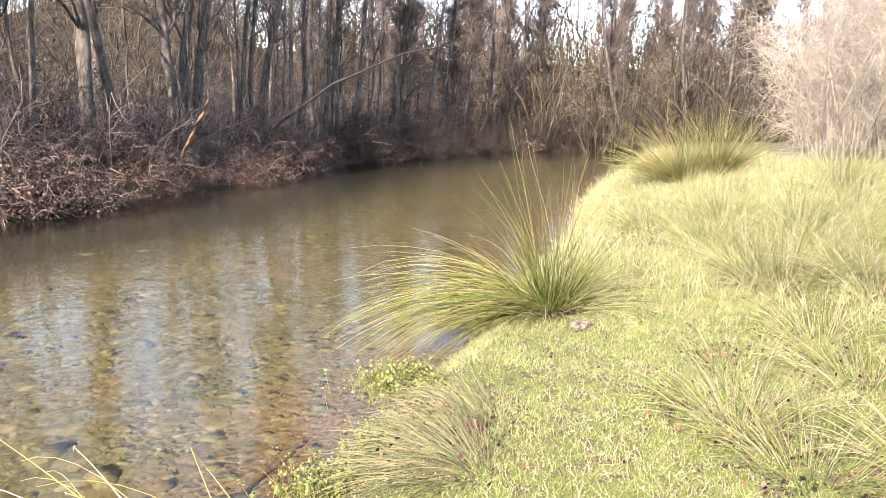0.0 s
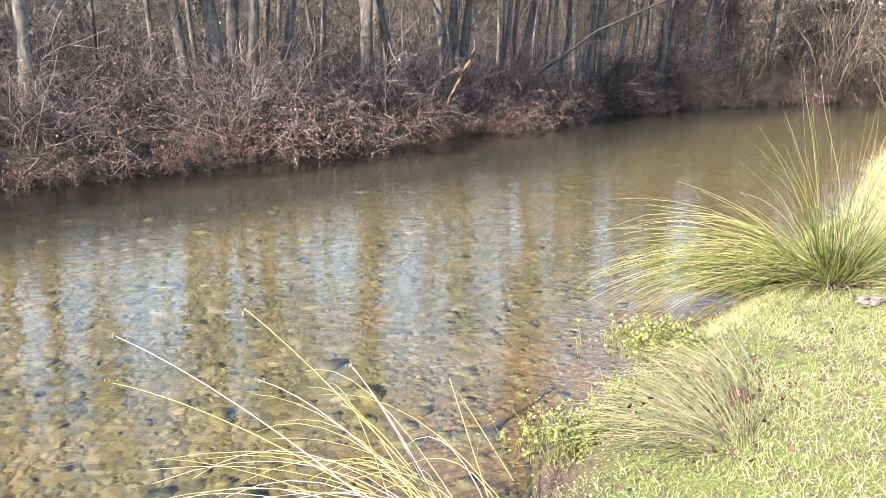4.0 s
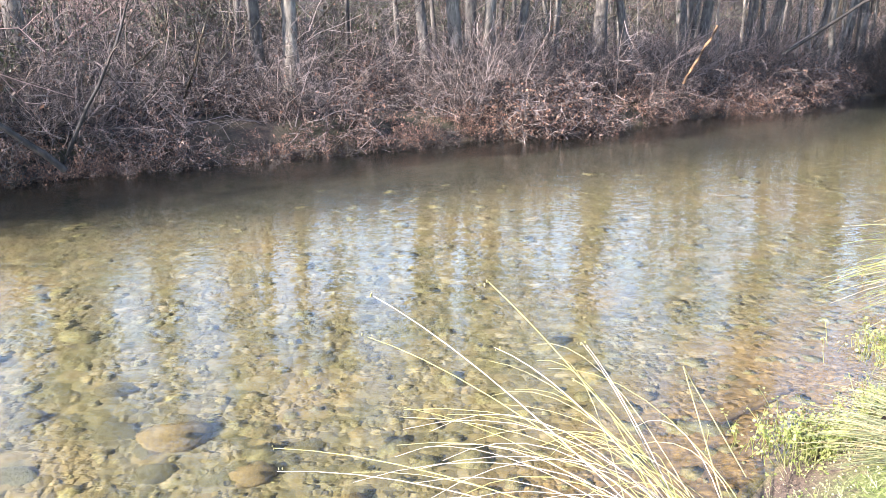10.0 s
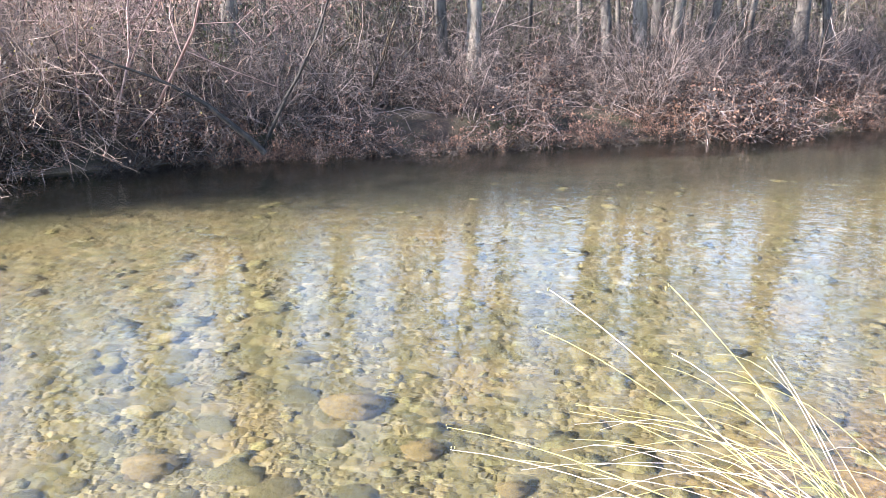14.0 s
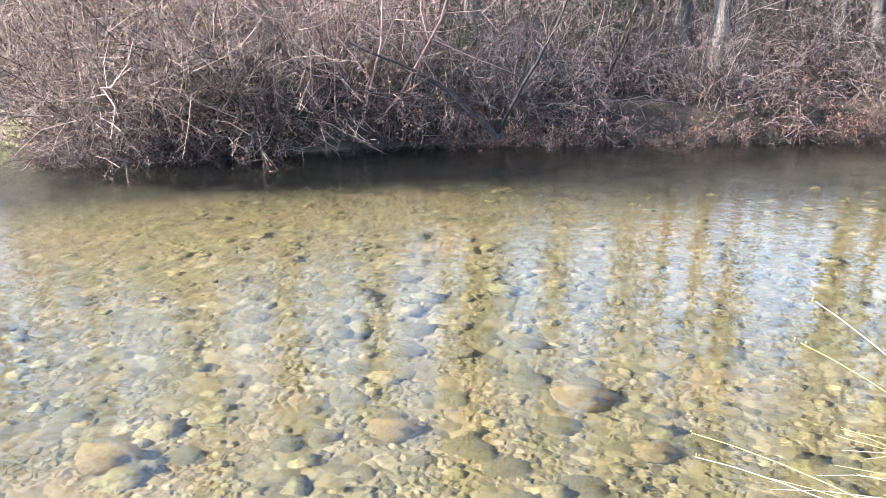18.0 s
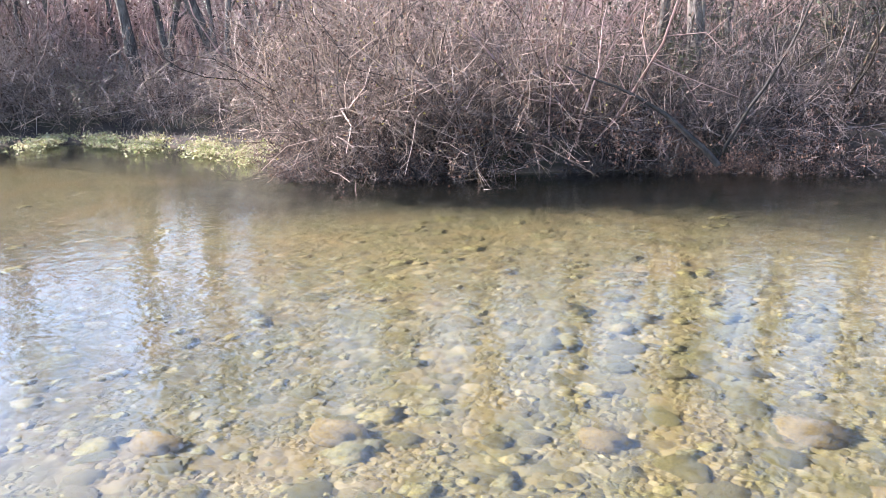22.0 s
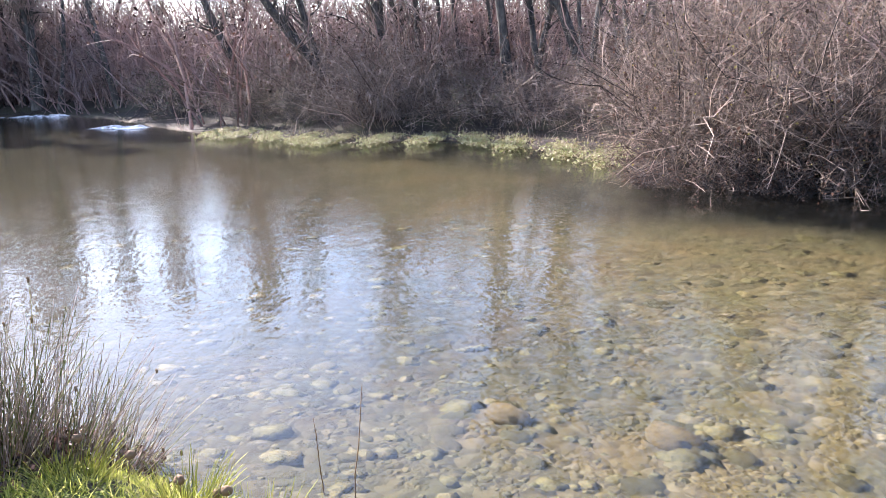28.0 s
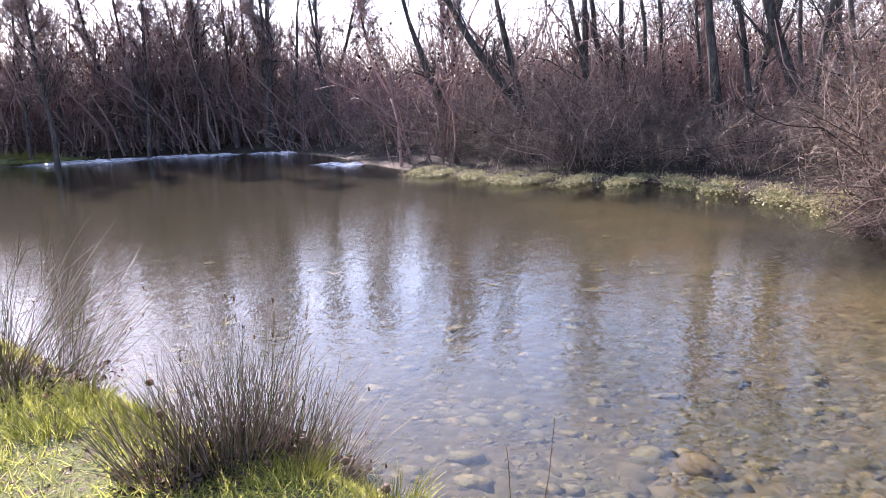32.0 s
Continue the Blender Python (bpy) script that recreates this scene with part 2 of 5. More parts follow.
def ground_material():
    m, n, l, b = material("bank_soil_moss_and_litter", 0.9)
    fine, mid, big = noise_of(n, l, 55, 5, 0.7), noise_of(n, l, 9, 5, 0.6), noise_of(n, l, 0.8, 3)
    moss = ramp(n, l, fine, [(0.3, (0.055, 0.066, 0.0165)), (0.5, (0.116, 0.138, 0.033)), (0.7, (0.187, 0.187, 0.066))])
    soil = ramp(n, l, fine, [(0.3, (0.0275, 0.0193, 0.0138)), (0.5, (0.0825, 0.055, 0.0385)), (0.72, (0.176, 0.127, 0.088))])
    patch = mixed(n, l, ramp(n, l, mid, [(0.5, (0, 0, 0)), (0.64, (1, 1, 1))]), moss, soil)
    attr = n.new("ShaderNodeAttribute")
    attr.attribute_name = "cover"
    sep = n.new("ShaderNodeSeparateColor")
    l.new(attr.outputs["Color"], sep.inputs[0])
    col = mixed(n, l, sep.outputs[0], soil, patch)
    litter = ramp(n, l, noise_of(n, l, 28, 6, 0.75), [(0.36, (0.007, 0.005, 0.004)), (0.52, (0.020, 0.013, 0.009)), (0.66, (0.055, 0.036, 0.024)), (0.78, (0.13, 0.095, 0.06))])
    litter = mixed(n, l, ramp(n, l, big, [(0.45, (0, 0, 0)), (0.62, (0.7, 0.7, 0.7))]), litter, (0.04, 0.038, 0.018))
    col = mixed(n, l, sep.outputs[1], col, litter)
    vc = n.new("ShaderNodeTexCoord")
    tones, domes = [], []
    for scale in (9, 21):
        vor = n.new("ShaderNodeTexVoronoi")
        vor.inputs["Scale"].default_value = scale
        warp = n.new("ShaderNodeVectorMath")
        warp.operation = "MULTIPLY_ADD"
        wob = n.new("ShaderNodeTexNoise")
        wob.inputs["Scale"].default_value = scale * 0.8
        l.new(vc.outputs["Object"], wob.inputs[0])
        l.new(wob.outputs["Color"], warp.inputs[0])
        warp.inputs[1].default_value = (1.2 / scale,) * 3
        l.new(vc.outputs["Object"], warp.inputs[2])
        l.new(warp.outputs[0], vor.inputs[0])
        cell = n.new("ShaderNodeSeparateColor")
        l.new(vor.outputs["Color"], cell.inputs[0])
        tones.append(ramp(n, l, cell.outputs[0], [(0.0, (0.022, 0.021, 0.013)), (0.25, (0.125, 0.10, 0.04)), (0.45, (0.045, 0.043, 0.026)), (0.62, (0.17, 0.125, 0.055)), (0.8, (0.075, 0.064, 0.027)), (1.0, (0.25, 0.205, 0.125))]))
        domes.append(vor.outputs["Distance"])
    which = ramp(n, l, noise_of(n, l, 3.5, 4, 0.6), [(0.47, (0, 0, 0)), (0.53, (1, 1, 1))])
    gravel = mixed(n, l, which, tones[0], tones[1])
    grit = ramp(n, l, noise_of(n, l, 45, 6, 0.75), [(0.32, (0.025, 0.022, 0.012)), (0.5, (0.12, 0.098, 0.045)), (0.68, (0.28, 0.225, 0.12))])
    gravel = mixed(n, l, 0.3, gravel, grit)
    gravel = mixed(n, l, ramp(n, l, noise_of(n, l, 2.6, 5, 0.65), [(0.46, (0, 0, 0)), (0.64, (0.6, 0.6, 0.6))]), gravel, (0.085, 0.078, 0.026))
    gravel = mixed(n, l, ramp(n, l, noise_of(n, l, 0.9, 4), [(0.5, (0, 0, 0)), (0.68, (0.5, 0.5, 0.5))]), gravel, (0.16, 0.105, 0.042))
    hump = mixed(n, l, which, domes[0], domes[1])
    # mud: silt colour kept dark to stand for bank reflection and deep water
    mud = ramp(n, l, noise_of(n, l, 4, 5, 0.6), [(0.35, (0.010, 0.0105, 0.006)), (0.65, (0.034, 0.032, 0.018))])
    rusty = ramp(n, l, noise_of(n, l, 24, 6, 0.7), [(0.34, (0.035, 0.02, 0.009)), (0.5, (0.13, 0.075, 0.028)), (0.66, (0.25, 0.155, 0.06))])
    gravel = mixed(n, l, sep.outputs[0], gravel, rusty)
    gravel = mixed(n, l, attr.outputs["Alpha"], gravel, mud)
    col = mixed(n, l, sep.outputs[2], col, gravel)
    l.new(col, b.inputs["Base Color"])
    flip = n.new("ShaderNodeInvert")
    l.new(hump, flip.inputs[1])
    bumped(n, l, b, mixed(n, l, sep.outputs[2], fine, flip.outputs[0]), 0.9, 0.024)
    return m


def stone_material():
    m, n, l, b = material("river_stone", 0.75)
    o = n.new("ShaderNodeObjectInfo")
    g = n.new("ShaderNodeNewGeometry")
    add = n.new("ShaderNodeMath")
    add.operation = "ADD"
    l.new(o.outputs["Random"], add.inputs[0])
    l.new(g.outputs["Random Per Island"], add.inputs[1])
    fr = n.new("ShaderNodeMath")
    fr.operation = "FRACT"
    l.new(add.outputs[0], fr.inputs[0])
    base = ramp(n, l, fr.outputs[0], [(0.0, (0.20, 0.165, 0.065)), (0.2, (0.27, 0.205, 0.095)), (0.38, (0.13, 0.118, 0.058)), (0.55, (0.21, 0.175, 0.065)), (0.72, (0.105, 0.10, 0.062)), (0.88, (0.25, 0.18, 0.09)), (1.0, (0.15, 0.14, 0.06))])
    f = noise_of(n, l, 9, 6, 0.75)
    col = mixed(n, l, ramp(n, l, f, [(0.44, (0.9, 0.9, 0.9)), (0.60, (0.15, 0.15, 0.15))]), base, (0.14, 0.12, 0.045))
    col = mixed(n, l, 1.0, col, ramp(n, l, noise_of(n, l, 34, 5, 0.75), [(0.36, (0.5, 0.5, 0.5)), (0.6, (1.1, 1.1, 1.1))]), "MULTIPLY")
    l.new(col, b.inputs["Base Color"])
    bumped(n, l, b, f, 0.9, 0.05)
    return m


def plain_stone(name, a, c):
    m, n, l, b = material(name, 0.75)
    f = noise_of(n, l, 12, 5, 0.7)
    l.new(ramp(n, l, f, [(0.35, a), (0.65, c)]), b.inputs["Base Color"])
    bumped(n, l, b, f, 0.5, 0.02)
    return m


def water_material():
    m = bpy.data.materials.new("clear_river_water")
    m.use_nodes = True
    n, l = m.node_tree.nodes, m.node_tree.links
    n.remove(n["Principled BSDF"])
    gl, tr, mk = n.new("ShaderNodeBsdfGlossy"), n.new("ShaderNodeBsdfRefraction"), n.new("ShaderNodeBsdfDiffuse")
    gl.inputs["Roughness"].default_value = 0.012
    gl.inputs["Color"].default_value = (1, 1, 1, 1)
    tr.inputs["Color"].default_value = (0.525, 0.56, 0.525, 1)
    tr.inputs["IOR"].default_value, tr.inputs["Roughness"].default_value = 1.333, 0.1
    mk.inputs[0].default_value = (0.24, 0.27, 0.24, 1)
    body = n.new("ShaderNodeMixShader")
    body.inputs[0].default_value = 0.011
    l.new(tr.outputs[0], body.inputs[1])
    l.new(mk.outputs[0], body.inputs[2])
    fres = n.new("ShaderNodeFresnel")
    fres.inputs[0].default_value = 1.333
    a = noise_of(n, l, 1.0, 1, 0.5, (10, 15, 1))
    c = noise_of(n, l, 1.0, 1, 0.5, (3.0, 4.4, 1))
    s = n.new("ShaderNodeMath")
    s.operation = "MULTIPLY_ADD"
    l.new(c, s.inputs[0])
    s.inputs[1].default_value = 1.3
    l.new(a, s.inputs[2])
    e = n.new("ShaderNodeMath")
    e.operation = "MULTIPLY_ADD"
    l.new(noise_of(n, l, 1.0, 2, 0.5, (24, 42, 1)), e.inputs[0])
    e.inputs[1].default_value = 0.26
    l.new(s.outputs[0], e.inputs[2])
    bp = n.new("ShaderNodeBump")
    bp.inputs["Strength"].default_value, bp.inputs["Distance"].default_value = 0.45, 0.0075
    l.new(e.outputs[0], bp.inputs["Height"])
    deep = n.new("ShaderNodeBump")
    deep.inputs["Strength"].default_value, deep.inputs["Distance"].default_value = 0.45, 0.008
    l.new(e.outputs[0], deep.inputs["Height"])
    l.new(bp.outputs[0], gl.inputs["Normal"])
    l.new(deep.outputs[0], tr.inputs["Normal"])
    l.new(bp.outputs[0], fres.inputs["Normal"])
    top = n.new("ShaderNodeMixShader")
    l.new(fres.outputs[0], top.inputs[0])
    l.new(body.outputs[0], top.inputs[1])
    l.new(gl.outputs[0], top.inputs[2])
    l.new(top.outputs[0], n["Material Output"].inputs[0])
    return m


def rapid_material():
    """Broken, foaming water: white streaks of foam and painted sun sparkle on rough gloss."""
    m, n, l, b = material("glitter_white_water", 0.22)
    f = noise_of(n, l, 1.0, 5, 0.7, (2.5, 7, 4))
    l.new(ramp(n, l, f, [(0.36, (0.03, 0.03, 0.027)), (0.46, (0.4, 0.4, 0.4)), (0.58, (0.85, 0.85, 0.85))]), b.inputs["Base Color"])
    bumped(n, l, b, f, 0.8, 0.05)
    return m


RAPID = rapid_material()
GROUND, STONE, WATER = ground_material(), stone_material(), water_material()
STONE_ORANGE = plain_stone("orange_stone", (0.075, 0.055, 0.024), (0.21, 0.15, 0.06))
CLOD = plain_stone("pale_dry_clod", (0.06, 0.045, 0.035), (0.22, 0.18, 0.15))
SOIL_RED = plain_stone("red_clay", (0.09, 0.04, 0.025), (0.2, 0.10, 0.06))
LOG = bark("sunken_wood", (0.05, 0.032, 0.016), (0.12, 0.078, 0.04), (0.2, 0.13, 0.07))
BROKEN = bark("broken_wood", (0.03, 0.02, 0.012), (0.085, 0.05, 0.027), (0.16, 0.09, 0.045))
rng = np.random.default_rng(7)


# ---- mesh helpers ----
def mesh_of(name, verts, faces, mat, smooth=True):
    """A mesh from arrays of vertices and of faces with equal corners."""
    me = bpy.data.meshes.new(name)
    verts, faces = np.asarray(verts, np.float32).reshape(-1, 3), np.asarray(faces, np.int32)
    me.vertices.add(len(verts))
    me.vertices.foreach_set("co", verts.ravel())
    me.loops.add(faces.size)
    me.loops.foreach_set("vertex_index", faces.ravel())
    me.polygons.add(len(faces))
    me.polygons.foreach_set("loop_start", np.arange(0, faces.size, faces.shape[1], dtype=np.int32))
    me.polygons.foreach_set("use_smooth", np.full(len(faces), smooth))
    me.update(calc_edges=True)
    me.materials.append(mat)
    return me


def unit(v):
    return v / np.maximum(np.linalg.norm(v, axis=-1, keepdims=True), 1e-9)


def grow(base, way, length, steps, wobble=0.15, lift=0.0):
    """Polylines (M, steps, 3) that start at base, go along way and bend by chance and up or down."""
    base, way, length = np.asarray(base, float), unit(np.asarray(way, float)), np.asarray(length, float)
    pts, d = [base], way
    for _ in range(steps - 1):
        d = unit(d + wobble * rng.normal(size=d.shape) + lift * np.array([0, 0, 1.0]))
        pts.append(pts[-1] + d * (length / (steps - 1))[:, None])
    return np.stack(pts, 1)


def spawn(lines, count, lo, hi, spread, lift=0.0):
    """Places and ways of side shoots: count on each line, between the shares lo and hi of its length."""
    m, k, _ = lines.shape
    s = rng.uniform(lo, hi, (m, count)) * (k - 1)
    i = np.minimum(s.astype(int), k - 2)
    row = np.arange(m)[:, None]
    a, b = lines[row, i], lines[row, i + 1]
    base = a + (b - a) * (s - i)[..., None]
    way = unit(unit(b - a) + spread * unit(rng.normal(size=a.shape)) + np.array([0, 0, lift]))
    return base.reshape(-1, 3), way.reshape(-1, 3)


def tubes(lines, r0, r1, sides=3):
    """Vertices and quads of tapered tubes round polylines."""
    m, k, _ = lines.shape
    tan = unit(np.gradient(lines, axis=1))
    ref = np.where(np.abs(tan[..., 2:]) > 0.9, np.array([1.0, 0, 0]), np.array([0, 0, 1.0]))
    u = unit(np.cross(tan, ref))
    v = np.cross(tan, u)
    share = np.linspace(0, 1, k)[None, :]
    rad = np.broadcast_to(np.asarray(r0, float).reshape(-1, 1), (m, 1)) * (1 - share) + np.broadcast_to(np.asarray(r1, float).reshape(-1, 1), (m, 1)) * share
    a = np.arange(sides) * 2 * np.pi / sides
    ring = u[:, :, None] * np.cos(a)[:, None] + v[:, :, None] * np.sin(a)[:, None]
    verts = lines[:, :, None] + ring * rad[:, :, None, None]
    idx = np.arange(m * k * sides).reshape(m, k, sides)
    nxt = np.roll(idx, -1, axis=2)
    faces = np.stack([idx[:, :-1], nxt[:, :-1], nxt[:, 1:], idx[:, 1:]], -1).reshape(-1, 4)
    return verts.reshape(-1, 3), faces


def leaves(places, size, droop=0.3):
    """Small folded leaves: two triangles each, turned by chance."""
    m = len(places)
    ax = unit(rng.normal(size=(m, 3)) + np.array([0, 0, -droop]))
    side = unit(np.cross(ax, rng.normal(size=(m, 3))))
    up = np.cross(ax, side)
    s = np.asarray(size * rng.uniform(0.5, 1.2, m))[:, None]
    v = np.stack([places, places + ax * s * 0.5 + side * s * 0.32 + up * s * 0.1, places + ax * s, places + ax * s * 0.5 - side * s * 0.32 + up * s * 0.1], 1)
    i = np.arange(m)[:, None] * 4
    return v.reshape(-1, 3), np.concatenate([i + [0, 1, 2], i + [0, 2, 3]], 0)


def round_leaves(places, size, tilt=0.5):
    """Small rounded leaves lying mostly flat, four triangles each."""
    m = len(places)
    up = unit(rng.normal(size=(m, 3)) * tilt + np.array([0, 0, 1.0]))
    ax = unit(np.cross(up, rng.normal(size=(m, 3))))
    side = np.cross(up, ax)
    s = (size * rng.uniform(0.6, 1.2, m))[:, None, None]
    ring = np.array([(0, 0), (0.35, 0.42), (0.8, 0.4), (1.0, 0.0), (0.8, -0.4), (0.35, -0.42)])
    v = places[:, None] + s * (ax[:, None] * ring[None, :, :1] + side[:, None] * ring[None, :, 1:])
    v = v + up[:, None] * s * np.array([0, 0.08, 0.08, 0, 0.08, 0.08])[None, :, None]
    i = np.arange(m)[:, None] * 6
    return v.reshape(-1, 3), np.concatenate([i + [0, 1, 2], i + [0, 2, 3], i + [0, 3, 4], i + [0, 4, 5]], 0)


def blades(base, way, length, width, steps=4, droop=0.35, wobble=0.06):
    """Flat tapered grass blades."""
    lines = grow(base, way, length, steps, wobble, -droop / steps)
    m, k, _ = lines.shape
    side = unit(np.cross(way, rng.normal(size=(m, 3))))
    w = (np.asarray(width).reshape(-1, 1) * np.linspace(1, 0.08, k)[None, :])[..., None]
    v = np.stack([lines - side[:, None] * w, lines + side[:, None] * w], 2)
    i = np.arange(m * k * 2).reshape(m, k, 2)
    f = np.stack([i[:, :-1, 0], i[:, :-1, 1], i[:, 1:, 1], i[:, 1:, 0]], -1).reshape(-1, 4)
    return v.reshape(-1, 3), f


def joined(*sets):
    off, vs, fs = 0, [], []
    for v, f in sets:
        vs.append(v)
        fs.append(f + off)
        off += len(v)
    return np.concatenate(vs), np.concatenate(fs)


def part(name, data, mat, parent, label="", kind=""):
    """One mesh object under a thing; data is (vertices, faces) or a mesh."""
    me = data if isinstance(data, bpy.types.Mesh) else mesh_of(name, data[0], data[1], mat)
    ob = new(name, me)
    ob.parent = parent
    return tagged(ob, label, kind=kind)


def thing(name, m, label, category, group="", kind=""):
    ob = new(name)
    ob.empty_display_size = 0.2
    ob.matrix_basis = m
    return tagged(ob, label, category, group, kind)


def blob(seed, rings=5, segs=6):
    """A low rounded stone, 48 triangles."""
    r = np.random.default_rng(seed)
    v = [(0, 0, -0.5)]
    for i in range(1, rings):
        a = np.pi * i / rings
        for j in range(segs):
            p = 2 * np.pi * (j + 0.5 * (i % 2)) / segs
            k = r.uniform(0.66, 1.2)
            v.append((k * np.sin(a) * np.cos(p), k * np.sin(a) * np.sin(p), -0.5 * np.cos(a) * r.uniform(0.85, 1.1)))
    v.append((0, 0, 0.5))
    v = [tuple(math.copysign(abs(c) ** 0.75, c) * r.uniform(0.9, 1.1) for c in q) for q in v]
    f = []
    for j in range(segs):
        f.append((0, 1 + (j + 1) % segs, 1 + j))
        last = 1 + (rings - 2) * segs
        f.append((last + j, last + (j + 1) % segs, len(v) - 1))
        for i in range(rings - 2):
            a, b = 1 + i * segs + j, 1 + i * segs + (j + 1) % segs
            f += [(a, b, b + segs), (a, b + segs, a + segs)]
    return np.array(v), np.array(f)


# ---- shores and heights ----
NEAR_SHORE = [(-44, -24), (-30, -17.5), (-15, -9.5), (-7.9, -5.0), (-5.8, -3.1), (-4.2, -1.5), (-3.6, -0.7), (-3.0, -0.15), (-2.2, 0.6), (-1.0, 1.3), (0.3, 1.95), (1.31, 2.75), (1.68, 3.14), (2.2, 3.5), (2.55, 3.84), (2.95, 4.05), (3.75, 4.58), (4.6, 5.2), (5.5, 5.9), (7.6, 7.2), (11, 10), (18, 15), (26, 18.5), (42, 15), (62, 8)]
FAR_SHORE = [(64, 14), (46, 21), (37, 27), (29, 29), (22.7, 27.4), (17, 25), (13, 22.6), (9.4, 19.6), (5.6, 16.5), (3.2, 14.8), (1.0, 13.4), (-1.1, 12.0), (-2.6, 11.2), (-4.85, 9.9), (-6.1, 9.0), (-7.2, 7.9), (-8.2, 7.0), (-9.2, 5.9), (-10.2, 6.0), (-11.4, 7.2), (-13.4, 6.8), (-16.6, 6.0), (-17.8, 4.7), (-19.1, 2.9), (-23.8, 0.5), (-28.5, -1.1), (-37, -3.6), (-44, -7), (-48, -14), (-47, -20)]


def reach(p, line):
    """The distance of points p (N, 2) from a polyline."""
    best = np.full(len(p), 1e9)
    for a, b in zip(np.array(line[:-1], float), np.array(line[1:], float)):
        s = np.clip(((p - a) @ (b - a)) / ((b - a) @ (b - a)), 0, 1)
        best = np.minimum(best, np.linalg.norm(p - (a + s[:, None] * (b - a)), axis=1))
    return best


def inside(p, ring):
    hit = np.zeros(len(p), bool)
    for (x0, y0), (x1, y1) in zip(ring, ring[1:] + ring[:1]):
        if y0 != y1:
            hit ^= ((y0 > p[:, 1]) != (y1 > p[:, 1])) & (p[:, 0] < (x1 - x0) * (p[:, 1] - y0) / (y1 - y0) + x0)
    return hit


def ease(a, b, x):
    s = np.clip((x - a) / (b - a), 0, 1)
    return s * s * (3 - 2 * s)


def height(p):
    """The ground's height at points (N, 2), with how far it lies from either shore."""
    p = np.asarray(p, float).reshape(-1, 2)
    dn, df, wet = reach(p, NEAR_SHORE), reach(p, FAR_SHORE), inside(p, NEAR_SHORE + FAR_SHORE)
    bed = -0.04 - 0.16 * ease(0, 0.5, dn) * ease(0, 0.3, df) - 0.42 * ease(0.2, 3.0, dn) * ease(0, 0.6, df) - 0.5 * ease(4, 9, dn) * ease(0, 0.9, df)
    near = 0.02 + 0.27 * ease(0, 0.45, dn) + 0.05 * np.minimum(dn, 3) + 0.075 * np.clip(p[:, 0] - 5.0, 0, 9) * ease(0, 1.5, dn)
    spit = ease(-10.8, -12.2, p[:, 0])
    far = 0.02 + (0.33 * ease(0, 0.7, df) + 0.07 * np.minimum(df, 6)) * (1 - spit) + spit * (0.07 * ease(0, 0.5, df) + 0.30 * ease(1.0, 2.6, df) + 0.05 * np.clip(df - 2, 0, 8))
    far += (0.2 + 0.1 * ease(6, 16, p[:, 0]) * ease(30, 20, p[:, 0])) * np.clip(df - 8, 0, 28) * ease(-22, 0, p[:, 0]) + 0.03 * np.clip(df - 10, 0, 60)
    dry = np.where(dn < df, near, far)
    z = np.where(wet, bed, dry)
    lump = np.array([noise.noise(Vector((x * 0.9, y * 0.9, 3.1))) * 0.05 + noise.noise(Vector((x * 3.1, y * 3.1, 7.7))) * 0.022 for x, y in p])
    z = z + lump * np.where(wet, 0.5, ease(0.1, 0.9, np.minimum(dn, df)))
    return z, dn, df, wet


def z_at(x, y):
    return float(height([(x, y)])[0][0])


# ---- ground, water ----
def fine_axis(parts):
    core = np.concatenate([np.arange(a, b, s) for a, b, s in parts])
    tail = np.array([1.5, 4, 8, 15, 30, 60, 130, 300, 700, 1600, 3000])
    return np.concatenate([core[0] - tail[::-1], core, core[-1] + tail])


gx = fine_axis([(-52, -26, 1.0), (-26, -9, 0.4), (-9, 12, 0.16), (12, 26, 0.4), (26, 56, 1.0)])
gy = fine_axis([(-26, -6, 0.8), (-6, 14, 0.16), (14, 28, 0.4), (28, 60, 1.0)])
gp = np.stack(np.meshgrid(gx, gy, indexing="xy"), -1).reshape(-1, 2)
gz, gdn, gdf, gwet = height(gp)
ii = np.arange(len(gx) * len(gy)).reshape(len(gy), len(gx))
gf = np.stack([ii[:-1, :-1], ii[:-1, 1:], ii[1:, 1:], ii[1:, :-1]], -1).reshape(-1, 4)
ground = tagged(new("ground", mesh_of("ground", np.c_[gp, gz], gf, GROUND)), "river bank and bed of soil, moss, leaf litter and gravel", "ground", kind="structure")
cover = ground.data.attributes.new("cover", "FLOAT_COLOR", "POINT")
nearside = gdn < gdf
# alpha darkens the bed near the far bank and left, for reflection and depth
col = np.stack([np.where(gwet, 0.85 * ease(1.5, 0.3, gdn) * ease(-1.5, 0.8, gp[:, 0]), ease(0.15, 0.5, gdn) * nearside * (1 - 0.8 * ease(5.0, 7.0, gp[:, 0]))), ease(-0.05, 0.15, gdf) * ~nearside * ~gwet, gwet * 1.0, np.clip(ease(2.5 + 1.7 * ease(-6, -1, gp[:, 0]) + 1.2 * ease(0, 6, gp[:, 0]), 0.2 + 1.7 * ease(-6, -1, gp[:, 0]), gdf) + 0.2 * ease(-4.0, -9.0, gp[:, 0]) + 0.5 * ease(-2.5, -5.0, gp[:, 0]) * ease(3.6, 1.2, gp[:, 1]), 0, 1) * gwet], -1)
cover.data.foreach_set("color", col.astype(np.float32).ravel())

wx, wy = np.linspace(-60, 64, 32), np.linspace(-34, 52, 24)
wp = np.stack(np.meshgrid(wx, wy, indexing="xy"), -1).reshape(-1, 2)
wi = np.arange(32 * 24).reshape(24, 32)
wf = np.stack([wi[:-1, :-1], wi[:-1, 1:], wi[1:, 1:], wi[1:, :-1]], -1).reshape(-1, 4)
